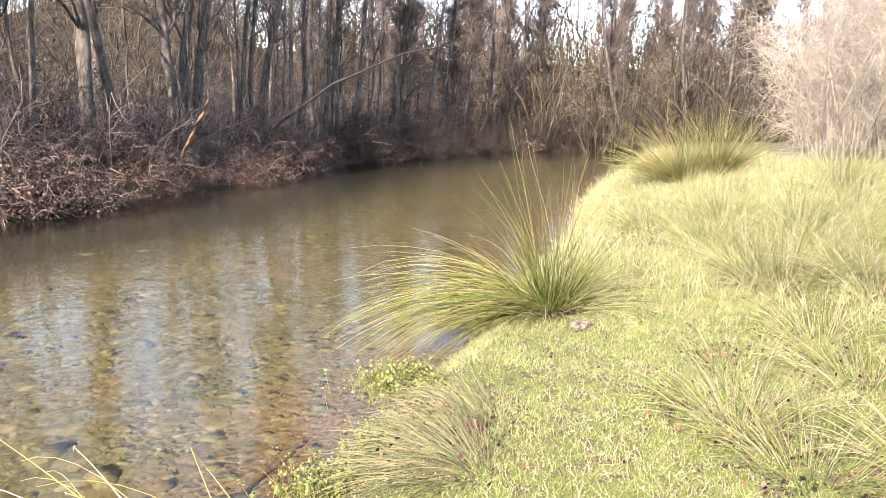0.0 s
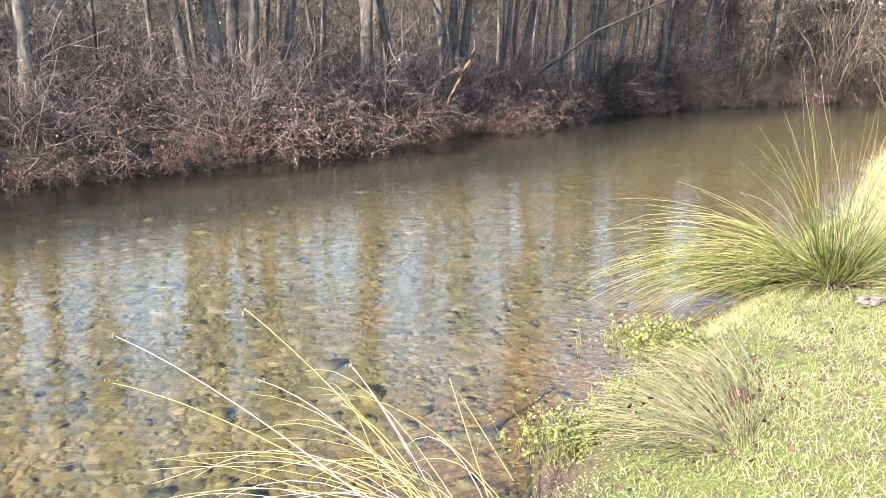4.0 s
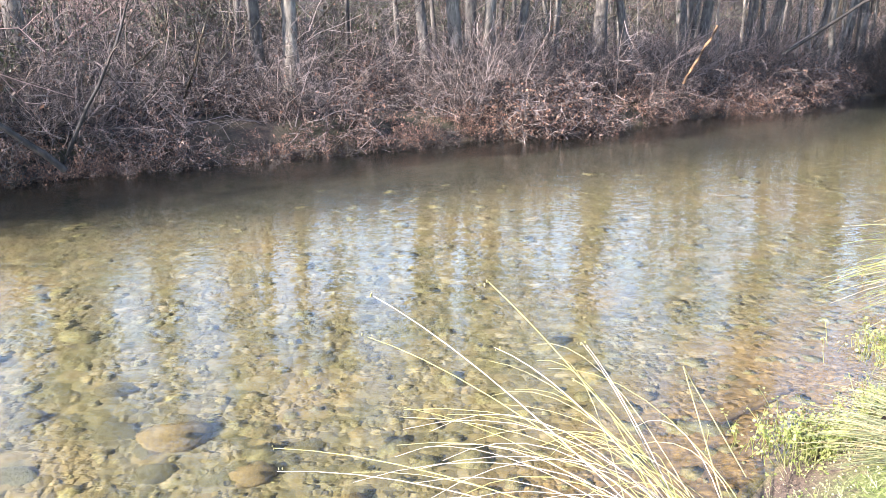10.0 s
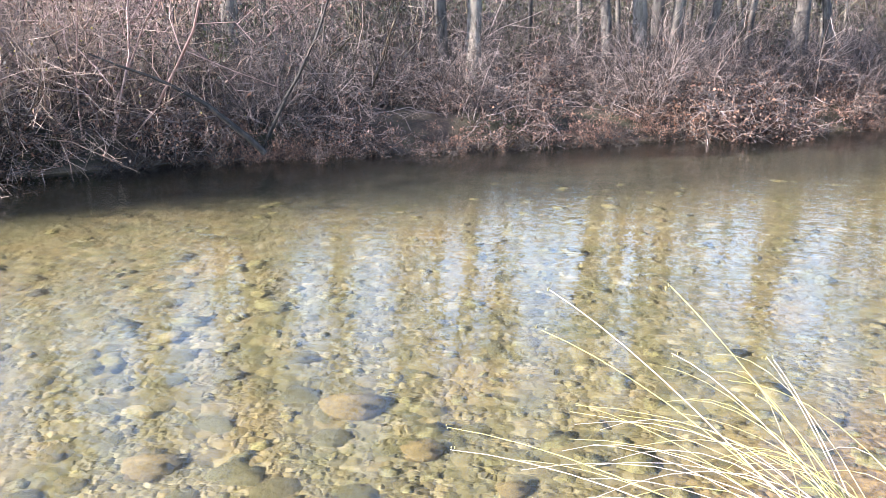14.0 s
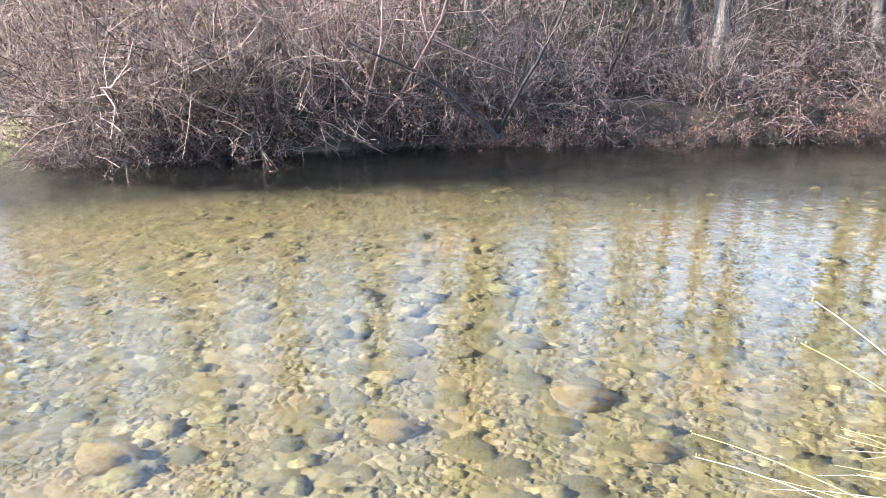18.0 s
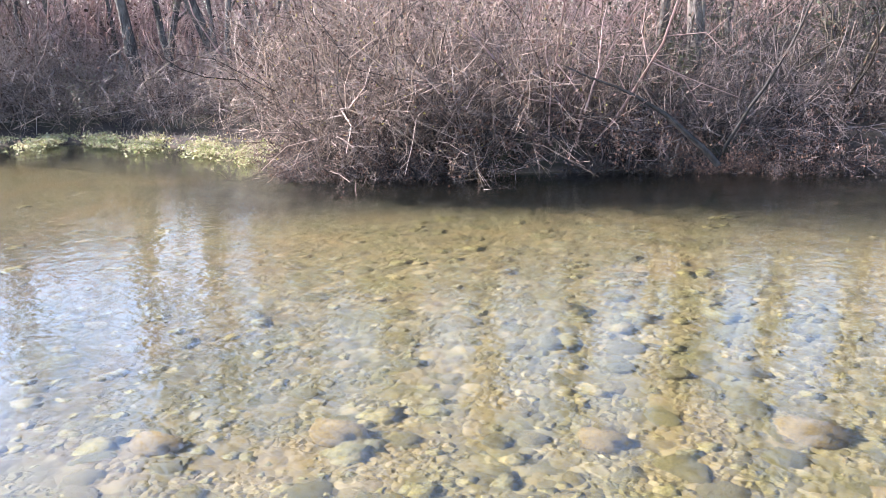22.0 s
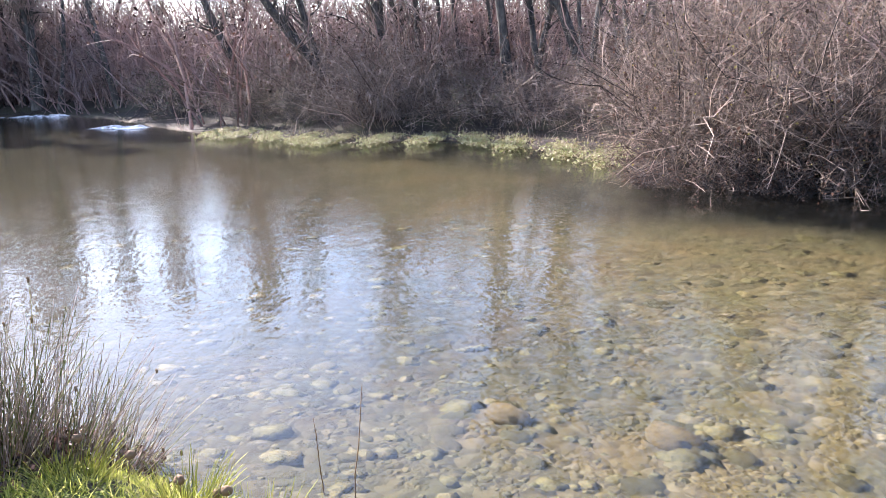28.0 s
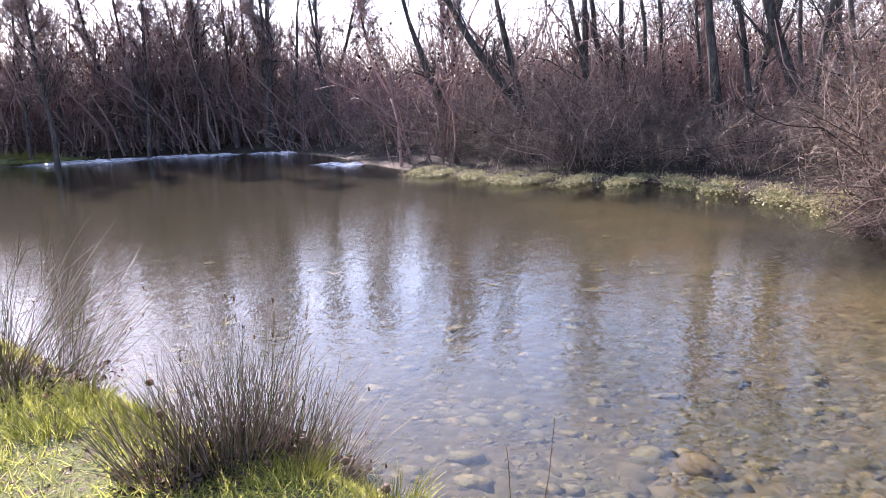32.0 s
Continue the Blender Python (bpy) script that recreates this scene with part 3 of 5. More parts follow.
water = tagged(new("water", mesh_of("water", np.c_[wp, np.zeros(len(wp))], wf, WATER)), "clear shallow river water with small ripples", "water", kind="structure")
water.visible_shadow = False

# ---- trees on the far bank ----
def tree(name, x, y, radius, lean_x, lean_y, top, mat, twig_mat, label, group, boughs=16, twigs=9, first=0.22, ivy=0, fine_r=0.009, narrow=0.0):
    """A bare winter tree: tapered trunk, boughs and twigs; the lean is metres sideways per metre of height."""
    ob = thing(name, pose(x, y, z_at(x, y) - 0.08), label, "tree", group)
    n = 12
    h = np.linspace(0, top, n)
    sway = np.cumsum(rng.normal(size=(n, 2)) * 0.018 * top / n * 3, axis=0)
    bend = 1.0 - 0.35 * h / top
    line = np.stack([lean_x * h * bend + sway[:, 0], lean_y * h * bend + sway[:, 1], h], -1)[None]
    v, f = tubes(line, radius, radius * 0.22, 9)
    v = v.reshape(n, 9, 3)
    mid = line[0][:, None]
    k = 1 + 0.55 * np.exp(-h / 0.25)[:, None, None] + 0.10 * rng.normal(size=(n, 9, 1))
    part("trunk", ((mid + (v - mid) * k).reshape(-1, 3), f), mat, ob)
    b, w = spawn(line, boughs, first, 0.97, 1.1, 0.35)
    size = top * 0.17 * (1.25 - (b[:, 2] / top)) * rng.uniform(0.6, 1.3, len(b))
    if narrow:
        size = narrow * 0.62 * rng.uniform(0.6, 1.3, len(b))
        w = unit(w + np.array([0, 0, 0.5]))
    big = grow(b, w, size, 7, 0.16, 0.09)
    br = np.clip(radius * 0.34 * (1.2 - b[:, 2] / top), 0.008, 0.06)
    b2, w2 = spawn(big, 5, 0.25, 0.95, 0.8, 0.15)
    mids = grow(b2, w2, np.repeat(size, 5) * rng.uniform(0.3, 0.6, len(b2)), 5, 0.2, 0.05)
    crown = part("crown", joined(tubes(big, br, br * 0.25, 5), tubes(mids, np.repeat(br, 5) * 0.38, 0.003, 4)), mat, ob)
    b3, w3 = spawn(mids, twigs, 0.2, 1.0, 0.8, 0.1)
    fine = grow(b3, w3, rng.uniform(0.25, 0.75, len(b3)), 3, 0.25, 0.03)
    part("brushwood", tubes(fine, fine_r, fine_r * 0.45, 3), twig_mat, crown, "fine bare twigs", kind="stuff")
    if ivy:
        r = rng.uniform(0, 1, ivy) ** 1.3
        at = np.stack([np.interp(r * top * 0.6, h, line[0, :, k2]) for k2 in range(3)], -1)
        at = at + unit(rng.normal(size=(ivy, 3))) * radius * rng.uniform(0.9, 1.9, (ivy, 1))
        part("ivy", leaves(at, 0.08), LEAF_DARKGREEN, ob, "dark green ivy on the trunk", "stuff")
    return ob


TREES_RIGHT = [(0.85, 16.1, 0.137, 0.047, 0.0), (1.15, 15.58, 0.108, 0.041, 0.0), (1.68, 18.04, 0.077, 0.047, 0.0), (1.97, 19.03, 0.066, 0.053, -0.006), (1.65, 16.55, 0.096, 0.157, -0.019), (4.16, 18.67, 0.177, 0.014, 0.0), (6.72, 20.03, 0.163, -0.081, 0.03), (6.59, 20.6, 0.134, 0.154, -0.048), (7.18, 20.92, 0.12, 0.15, -0.047), (8.86, 21.82, 0.082, 0.126, -0.056), (9.45, 21.89, 0.074, 0.064, -0.028)]
TREES_MID = [(9.43, 22.24, 0.131, 0.227, -0.103), (11.33, 22.89, 0.099, 0.006, -0.003), (12.13, 23.61, 0.103, 0.003, -0.003), (12.78, 23.96, 0.115, -0.038, 0.019), (13.33, 24.44, 0.108, 0.023, -0.01), (13.74, 24.56, 0.152, 0.025, -0.014), (14.9, 25.52, 0.103, 0.089, -0.055), (16.34, 26.28, 0.167, 0.036, -0.021), (18.24, 26.95, 0.126, -0.01, 0.007), (18.35, 27.12, 0.127, 0.083, -0.055), (20.81, 28.34, 0.122, 0.112, -0.086), (21.73, 28.64, 0.111, 0.115, -0.092), (23.02, 29.41, 0.116, 0.158, -0.129), (25.93, 29.84, 0.153, 0.047, -0.039)]
TREES_RFAR = [(28.72, 31.15, 0.131, 0.099, -0.099), (39.66, 27.28, 0.224, -0.082, 0.117), (39.65, 27.65, 0.187, 0.017, -0.026), (35.6, 28.75, 0.142, -0.161, 0.188), (41.37, 26.13, 0.171, 0.027, -0.043)]
TREES_FRONT = [(-2.89, 13.76, 0.109, -0.068, -0.011), (-2.35, 13.35, 0.131, -0.075, -0.012), (-3.73, 15.64, 0.075, -0.03, -0.015), (0.07, 15.54, 0.12, -0.108, 0.0), (0.2, 16.04, 0.056, -0.039, 0.0), (0.66, 15.01, 0.14, -0.122, 0.012), (1.27, 15.98, 0.099, 0.019, 0.0), (-6.1, 11.59, 0.131, -0.02, -0.02), (-6.87, 11.74, 0.094, 0.038, 0.013), (-0.62, 17.03, 0.059, -0.102, 0.0), (-1.93, 16.94, 0.053, 0.0, 0.0), (-5.03, 17.36, 0.063, 0.161, 0.046), (2.81, 17.8, 0.077, 0.06, -0.012), (4.7, 17.9, 0.115, -0.191, 0.053)]
TREES_BEND = [(-7.05, 12.11, 0.087, 0.069, 0.046), (-5.98, 11.55, 0.121, -0.063, -0.032), (-5.85, 11.51, 0.035, -0.056, -0.028), (-11.71, 12.43, 0.059, -0.029, -0.014), (-9.68, 12.81, 0.05, -0.119, -0.09), (-7.38, 15.32, 0.079, 0.129, 0.057), (-23.54, 5.76, 0.131, 0.0, 0.0), (-24.24, 6.99, 0.117, -0.064, -0.223), (-19.49, 8.28, 0.163, -0.03, -0.053), (-22.93, 7.79, 0.084, -0.033, -0.098), (-17.7, 9.63, 0.062, -0.018, -0.028), (-16.64, 9.51, 0.066, 0.252, 0.388), (-15.16, 9.96, 0.056, 0.189, 0.257), (-13.44, 10.62, 0.066, 0.2, 0.214)]
TREES_LEAN = [(-29.41, 2.54, 0.194, -0.033, -0.588), (-23.99, 5.03, 0.19, -0.124, -0.866), (-24.68, 4.4, 0.165, -0.057, -0.347), (-23.2, 6.28, 0.14, -0.064, -0.251), (-23.84, 7.6, 0.097, -0.141, -0.5), (-22.17, 9.09, 0.075, -0.03, -0.074), (-20.86, 9.57, 0.107, 0.133, 0.26), (-17.69, 11.1, 0.098, -0.112, -0.172)]
TREES_FAR = [(-46.6, -7.72, 0.33, -0.009, 0.062), (-47.81, -4.34, 0.242, 0.005, -0.034), (-49.94, -0.4, 0.194, 0.0, -0.183), (-49.6, -17.32, 0.204, 0.089, -0.237), (-49.58, -16.04, 0.182, 0.056, -0.168), (-49.81, -15.24, 0.202, 0.016, -0.053), (-49.96, -13.26, 0.16, 0.029, -0.103), (-49.15, -11.47, 0.176, 0.027, -0.109), (-48.0, -10.08, 0.171, 0.005, -0.03), (-49.24, -8.91, 0.155, 0.005, -0.034), (-51.83, -5.32, 0.182, -0.014, 0.496), (-46.05, -21.8, 0.178, -0.026, 0.052), (-48.7, -20.8, 0.185, 0.014, -0.027)]
TREES_FARMID = [(-22.83, 6.79, 0.103, -0.018, -0.064), (-22.33, 8.17, 0.093, -0.045, -0.116), (-19.54, 9.52, 0.094, -0.086, -0.173), (-18.05, 10.21, 0.163, -0.169, -0.322), (-16.41, 8.99, 0.089, 0.056, 0.098), (-14.89, 9.56, 0.077, -0.101, -0.159), (-40.84, -3.24, 0.158, 0.013, -0.168), (-46.37, -7.68, 0.182, -0.005, 0.034), (-45.54, -6.46, 0.142, -0.024, 0.211)]

ALDER = "bare grey alder tree standing on the wooded river bank"
for k, (x, y, r, lx, ly) in enumerate(TREES_RIGHT):
    pale = k in (1, 3)
    tree("alder_tree", x, y, r, lx, ly, rng.uniform(9, 12), BARK_PALE if pale else BARK_DARK, TWIG_GREY, ALDER if not pale else "pale-barked bare alder tree on the wooded bank", "alders on the far bank", 14, 5, 0.25, 0, 0.007)
for k, (x, y, r, lx, ly) in enumerate(TREES_MID):
    pale = k in (1, 3, 6, 8, 10)
    tree("alder_tree", x, y, r, lx, ly, rng.uniform(9, 13), BARK_PALE if pale else BARK_DARK, TWIG_GREY, "slender pale-barked alder stem in a multi-stemmed clump" if pale else "slender dark alder stem in a multi-stemmed clump", "alders on the far bank", 14, 5, 0.25, 0, 0.007)
for deg, d, wide in [(49.5, 27, 1.9), (42, 27, 1.2), (35.3, 27, 1.2), (26.5, 26, 2.2), (20.5, 26, 0.9), (15, 26, 1.4), (7, 26, 2.4), (0, 27, 1.0), (-5.2, 27, 1.0), (-13.5, 28, 1.7), (-25, 31, 2.4), (56, 30, 0.9), (62.8, 30, 1.0), (67.2, 32, 0.9)]:
    x, y = -math.sin(radians(deg)) * d, math.cos(radians(deg)) * d
    tree("poplar_tree", x, y, 0.16, 0.0, 0.0, rng.uniform(14, 17), BARK_DARK, TWIG_GREY, "tall narrow bare poplar rising behind the wood", "poplars behind the wood", 70, 9, 0.24, 0, 0.012, wide)
crowned = [tree("riverside_tree", 30 + 3 * k, 34, 0.15, 0.05, -0.08, 10.5, BARK_DARK, TWIG_GREY if k else TWIG_DARK, "dense twiggy bare tree overhanging the river", "twiggy trees up the river", 52, 9, 0.04, 0, 0.013) for k in range(2)]
slope_tree = tree("bare_tree", 15.5, 27.5, 0.12, 0.03, 0.02, 9.5, BARK_DARK, TWIG_GREY, "bare tree on the wooded slope", "trees on the slope", 16, 5)
SLENDER = [(6.9, 20.4), (7.4, 20.9), (8.1, 21.2), (9.0, 21.6), (10.2, 22.3), (10.6, 22.1), (11.8, 23.4), (12.5, 23.4), (13.0, 24.1), (14.1, 24.9), (14.5, 25.2), (15.6, 25.9), (16.9, 26.5), (17.4, 27.0), (19.2, 27.6), (20.0, 27.9), (5.2, 20.9), (3.1, 18.9), (2.6, 19.8), (7.9, 22.6), (9.9, 24.0), (11.2, 24.6), (6.2, 22.4), (4.7, 22.0), (22.2, 29.2), (24.2, 29.6)]
for k, (x, y) in enumerate(SLENDER):
    tree("alder_sapling", x, y, rng.uniform(0.035, 0.065), rng.uniform(-0.12, 0.12), rng.uniform(-0.08, 0.05), rng.uniform(5.5, 8.5), BARK_PALE if k % 3 else BARK_DARK, TWIG_GREY, "slender pale alder sapling among larger stems" if k % 3 else "slender dark alder sapling among larger stems", "alder saplings", 9, 4, 0.3, 0, 0.005)
for x, y, r, lx, ly in TREES_RFAR:
    tree("alder_tree", x, y, r, lx, ly, rng.uniform(8, 11), BARK_DARK, TWIG_GREY, "bare tree far up the wooded river bank", "alders on the far bank", 16, 7)
for k, (x, y, r, lx, ly) in enumerate(TREES_FRONT):
    pale = k in (1, 5, 6)
    tree("alder_tree", x, y, r, lx, ly, rng.uniform(9, 12), BARK_PALE if pale else BARK_DARK, TWIG_GREY, "sunlit pale-barked alder trunk behind brambles" if pale else "dark bare alder trunk behind brambles", "alders on the far bank", 10, 4, 0.5)
for k, (x, y, r, lx, ly) in enumerate(TREES_BEND):
    tree("alder_tree", x, y, r, lx, ly, rng.uniform(8, 11), BARK_PALE if k == 2 else BARK_DARK, TWIG_GREY, "thin pale birch stem behind the brambles" if k == 2 else ALDER, "alders on the far bank", 10, 4, 0.5)
for x, y, r, lx, ly in TREES_LEAN:
    tree("leaning_tree", x, y, r, lx, ly, rng.uniform(6, 8), BARK_DARK, TWIG_DARK, "dark bare tree leaning out over the river", "leaning trees", 12, 4, 0.2, 250)
for x, y, r, lx, ly in TREES_FAR:
    tree("far_tree", x, y, r * 0.75, lx, ly, rng.uniform(11, 15), BARK_DARK, TWIG_HAZE, "tall bare tree beyond the far river bend", "trees beyond the bend", 34, 9, 0.22, 0, 0.018)
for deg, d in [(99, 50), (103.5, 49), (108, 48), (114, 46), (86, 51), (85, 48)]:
    tree("far_tree", -math.sin(radians(deg)) * d, math.cos(radians(deg)) * d, 0.15, rng.uniform(-0.05, 0.05), rng.uniform(-0.1, 0.1), rng.uniform(12, 16), BARK_DARK, TWIG_HAZE, "tall bare tree beyond the far river bend", "trees beyond the bend", 40, 9, 0.22, 0, 0.018)
for x, y, r, lx, ly in TREES_FARMID:
    tree("alder_tree", x, y, r, lx, ly, rng.uniform(8, 11), BARK_DARK, TWIG_DARK, "dark bare tree behind the evergreen thicket", "alders on the far bank", 12, 4)


# ---- shrubs: a few kinds, built once and copied ----
def shrub(name, label, group, stems, top, spread, mats, side=(5, 4), leaf=None, leaf_count=0, leaf_size=0.05, arch=0.0, lean=(0, 0), fine_r=1.0, wild=0.2, litter=0):
    """A many-stemmed shrub at the origin: stems, twigs and leaves."""
    ob = thing(name, pose(0, 0, 0), label, "shrub", group)
    a = rng.uniform(0, 2 * np.pi, stems)
    rad = spread * 0.35 * np.sqrt(rng.uniform(0, 1, stems))
    base = np.stack([rad * np.cos(a), rad * np.sin(a), np.full(stems, -0.1)], -1)
    tilt = rng.uniform(0.05, 1.0, stems) * spread / max(top, 0.1)
    way = np.stack([np.cos(a) * tilt + lean[0], np.sin(a) * tilt + lean[1], np.ones(stems)], -1)
    size = top * rng.uniform(0.55, 1.15, stems)
    main = grow(base, way, size, 6, wild * 1.15, -arch * 1.3)
    r = np.clip(size * 0.006, 0.006, 0.03)
    part("stemwood", tubes(main, r * fine_r, r * 0.3 * fine_r, 3), mats[0], ob, kind="stuff")
    b, w = spawn(main, side[0], 0.12, 1.0, 1.4, 0.1)
    mid = grow(b, w, np.repeat(size, side[0]) * rng.uniform(0.18, 0.42, len(b)), 3, 0.28, -arch * 0.5)
    b2, w2 = spawn(mid, side[1], 0.1, 1.0, 1.3, 0.0)
    fine = grow(b2, w2, rng.uniform(0.10, 0.32, len(b2)) * min(top, 2.2) ** 0.5, 2, 0.3, 0)
    brush = part("brushwood", joined(tubes(mid, 0.0068 * fine_r, 0.0035 * fine_r, 3), tubes(fine, 0.0042 * fine_r, 0.002 * fine_r, 3)), mats[1], ob, kind="stuff")
    if leaf_count:
        at = fine.reshape(-1, 3)[rng.integers(0, fine.shape[0] * 2, leaf_count)] + rng.normal(size=(leaf_count, 3)) * 0.03
        part("foliage", leaves(at, leaf_size), leaf, brush, kind="stuff")
    if litter:
        at = fine.reshape(-1, 3)[rng.integers(0, fine.shape[0] * 2, litter)] + rng.normal(size=(litter, 3)) * 0.04
        part("dead_foliage", leaves(at, 0.055), LEAF_DEAD, brush, "withered brown leaves", "stuff")
    return ob


def scatter(kinds, spots, squash=(0.85, 1.2), sink=0.05):
    """Copies of the kinds at spots (x, y, size), turned by chance; the first use of a kind moves the built one."""
    for x, y, s in spots:
        src = kinds[rng.integers(len(kinds))]
        m = pose(x, y, z_at(x, y) - sink, 0, 0, rng.uniform(0, 360))
        ob = copy_thing(src, m)
        ob.matrix_basis = m @ Matrix.Diagonal((s, s, s * rng.uniform(*squash), 1))


def along(line, lo, hi, spacing, off_lo, off_hi, flip=1):
    """Spots along a shore for x between lo and hi, set back by off_lo to off_hi."""
    out = []
    for (x0, y0), (x1, y1) in zip(line[:-1], line[1:]):
        d = math.hypot(x1 - x0, y1 - y0)
        nx, ny = (y1 - y0) / d * flip, -(x1 - x0) / d * flip
        for _ in range(int(d / spacing + rng.uniform(0, 1))):
            s, o = rng.uniform(0, 1), rng.uniform(off_lo, off_hi)
            x, y = x0 + (x1 - x0) * s + nx * o, y0 + (y1 - y0) * s + ny * o
            if lo < x < hi:
                out.append((x, y))
    return out


for x, y in along(FAR_SHORE, 4, 64, 2.2, 5.0, 34.0):
    s = rng.uniform(0.5, 0.85)
    m = pose(x, y, z_at(x, y) - 0.08, rng.uniform(-4, 4), rng.uniform(-4, 4), rng.uniform(0, 360))
    copy_thing(slope_tree, m).matrix_basis = m @ Matrix.Diagonal((s, s, s, 1))


for x, y in along(FAR_SHORE, 18, 64, 1.15, 0.8, 14.0):
    s = rng.uniform(0.62, 0.95) + 0.4 * float(ease(22, 34, x))
    m = pose(x, y, z_at(x, y) - 0.08, rng.uniform(-6, 6), rng.uniform(-6, 6), rng.uniform(0, 360))
    copy_thing(crowned[rng.integers(2)], m).matrix_basis = m @ Matrix.Diagonal((s, s, s, 1))


def drop_all(kinds):
    for src in kinds:
        for o in [*src.children_recursive, src]:
            bpy.data.objects.remove(o)


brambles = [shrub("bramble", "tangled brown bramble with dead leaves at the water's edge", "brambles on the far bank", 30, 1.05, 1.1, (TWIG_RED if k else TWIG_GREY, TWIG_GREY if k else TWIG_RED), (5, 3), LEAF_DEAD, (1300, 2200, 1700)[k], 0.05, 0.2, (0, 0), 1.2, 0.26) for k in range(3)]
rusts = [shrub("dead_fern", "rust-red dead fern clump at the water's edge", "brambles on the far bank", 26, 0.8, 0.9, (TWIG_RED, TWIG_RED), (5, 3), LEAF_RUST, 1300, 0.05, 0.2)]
# wet roots at the waterline; their black also paints the bank foot's shade
roots = [shrub("root_tangle", "wet roots and dead stems hanging into the water, blackened with painted shade", "root tangles", 40, 0.5, 0.8, (TWIG_WET_SHADE, TWIG_WET_SHADE), (5, 3), LEAF_DEAD, 120, 0.04, 0.25, (0, 0), 1.6, 0.3) for k in range(2)]
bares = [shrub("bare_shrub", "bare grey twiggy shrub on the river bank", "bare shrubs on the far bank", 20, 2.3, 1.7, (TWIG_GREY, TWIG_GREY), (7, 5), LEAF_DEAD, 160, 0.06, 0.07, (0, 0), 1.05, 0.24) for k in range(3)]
# scrub twigs are coloured near-black to stand for shade under the overhang
scrub = [shrub("dark_scrub", "dense bare scrub overhanging the river, coloured dark for its shade", "bare shrubs on the far bank", 38, 2.2, 2.0, (TWIG_WET_SHADE, TWIG_WET_SHADE), (7, 5), LEAF_DEAD, 160, 0.06, 0.1, (0, 0), 1.5, 0.24) for k in range(2)]
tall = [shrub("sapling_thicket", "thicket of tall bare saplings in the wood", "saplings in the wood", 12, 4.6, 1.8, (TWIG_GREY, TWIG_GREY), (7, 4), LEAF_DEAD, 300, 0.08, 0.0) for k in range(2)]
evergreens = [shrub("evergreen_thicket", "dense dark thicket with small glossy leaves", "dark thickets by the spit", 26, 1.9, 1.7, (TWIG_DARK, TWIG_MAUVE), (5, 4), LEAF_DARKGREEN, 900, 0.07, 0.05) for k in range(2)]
# added thickets that block light and paint the wood's dark gaps
shade_thickets = [shrub("holly_thicket", "added near-black evergreen thicket standing for dark gaps in the wood", "evergreens in the wood", 24, 2.6, 1.9, (TWIG_WET_SHADE, TWIG_WET_SHADE), (6, 5), LEAF_SHADE, 3200, 0.07, 0.03) for k in range(2)]
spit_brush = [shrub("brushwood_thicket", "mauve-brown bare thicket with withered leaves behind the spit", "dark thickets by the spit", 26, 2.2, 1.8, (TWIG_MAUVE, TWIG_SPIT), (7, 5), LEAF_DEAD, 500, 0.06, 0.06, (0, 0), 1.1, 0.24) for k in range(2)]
far_tall = [shrub("sapling_thicket", "thicket of bare saplings on the wooded slope", "saplings in the wood", 8, 4.2, 2.2, (TWIG_STRAW, TWIG_STRAW), (5, 2), LEAF_DEAD, 60, 0.09, 0.0, (0, 0), 1.4) for k in range(2)]
bend_tall = [shrub("sapling_thicket", "thicket of bare saplings beyond the bend", "saplings in the wood", 9, 4.0, 2.4, (TWIG_HAZE, TWIG_HAZE), (6, 2), LEAF_DEAD, 70, 0.10, 0.0, (0, 0), 1.4) for k in range(2)]
willows = [shrub("willow_shrub", "bare willow shrub arching over the water with few yellow leaves", "willows over the water", 46, 3.0, 2.4, (TWIG_RED, TWIG_MAUVE), (8, 6), LEAF_YELLOW, 150, 0.045, 0.08, (0, 0), 0.8, 0.24, 1500) for k in range(2)]


def clumped(spots, lo, hi, gap=-0.2):
    """Spots thinned by patches, so that hollows stay open; sizes swell and shrink along the bank."""
    out = []
    for x, y in spots:
        f = noise.noise(Vector((x * 0.75, y * 0.75, 5.5)))
        landing = 8.4 < x < 10.9 and y < 20.2
        hollow = math.hypot(x + 0.7, y - 13.7) < 0.85
        if f > gap and not landing and not hollow:
            out.append((x, y, lo + (hi - lo) * min(max(0.45 + f, 0), 1) * rng.uniform(0.75, 1.2)))
    return out


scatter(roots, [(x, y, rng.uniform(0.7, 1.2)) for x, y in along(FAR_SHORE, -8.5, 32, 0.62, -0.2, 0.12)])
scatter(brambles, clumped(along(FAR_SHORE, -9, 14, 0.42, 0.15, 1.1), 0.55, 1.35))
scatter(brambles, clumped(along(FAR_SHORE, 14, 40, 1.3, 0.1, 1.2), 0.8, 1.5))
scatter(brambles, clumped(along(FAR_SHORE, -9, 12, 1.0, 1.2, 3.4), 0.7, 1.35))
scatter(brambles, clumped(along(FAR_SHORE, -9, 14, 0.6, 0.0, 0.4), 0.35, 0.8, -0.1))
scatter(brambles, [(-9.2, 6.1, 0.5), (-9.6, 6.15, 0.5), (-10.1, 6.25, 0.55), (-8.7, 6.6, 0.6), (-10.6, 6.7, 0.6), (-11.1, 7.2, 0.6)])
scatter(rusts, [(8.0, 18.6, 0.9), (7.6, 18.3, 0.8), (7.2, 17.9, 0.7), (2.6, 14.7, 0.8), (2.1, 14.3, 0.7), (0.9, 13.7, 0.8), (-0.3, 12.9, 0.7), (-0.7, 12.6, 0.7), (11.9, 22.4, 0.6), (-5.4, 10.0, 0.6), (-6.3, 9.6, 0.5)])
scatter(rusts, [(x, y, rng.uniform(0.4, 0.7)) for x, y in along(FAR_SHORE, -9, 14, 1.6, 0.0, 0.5)])
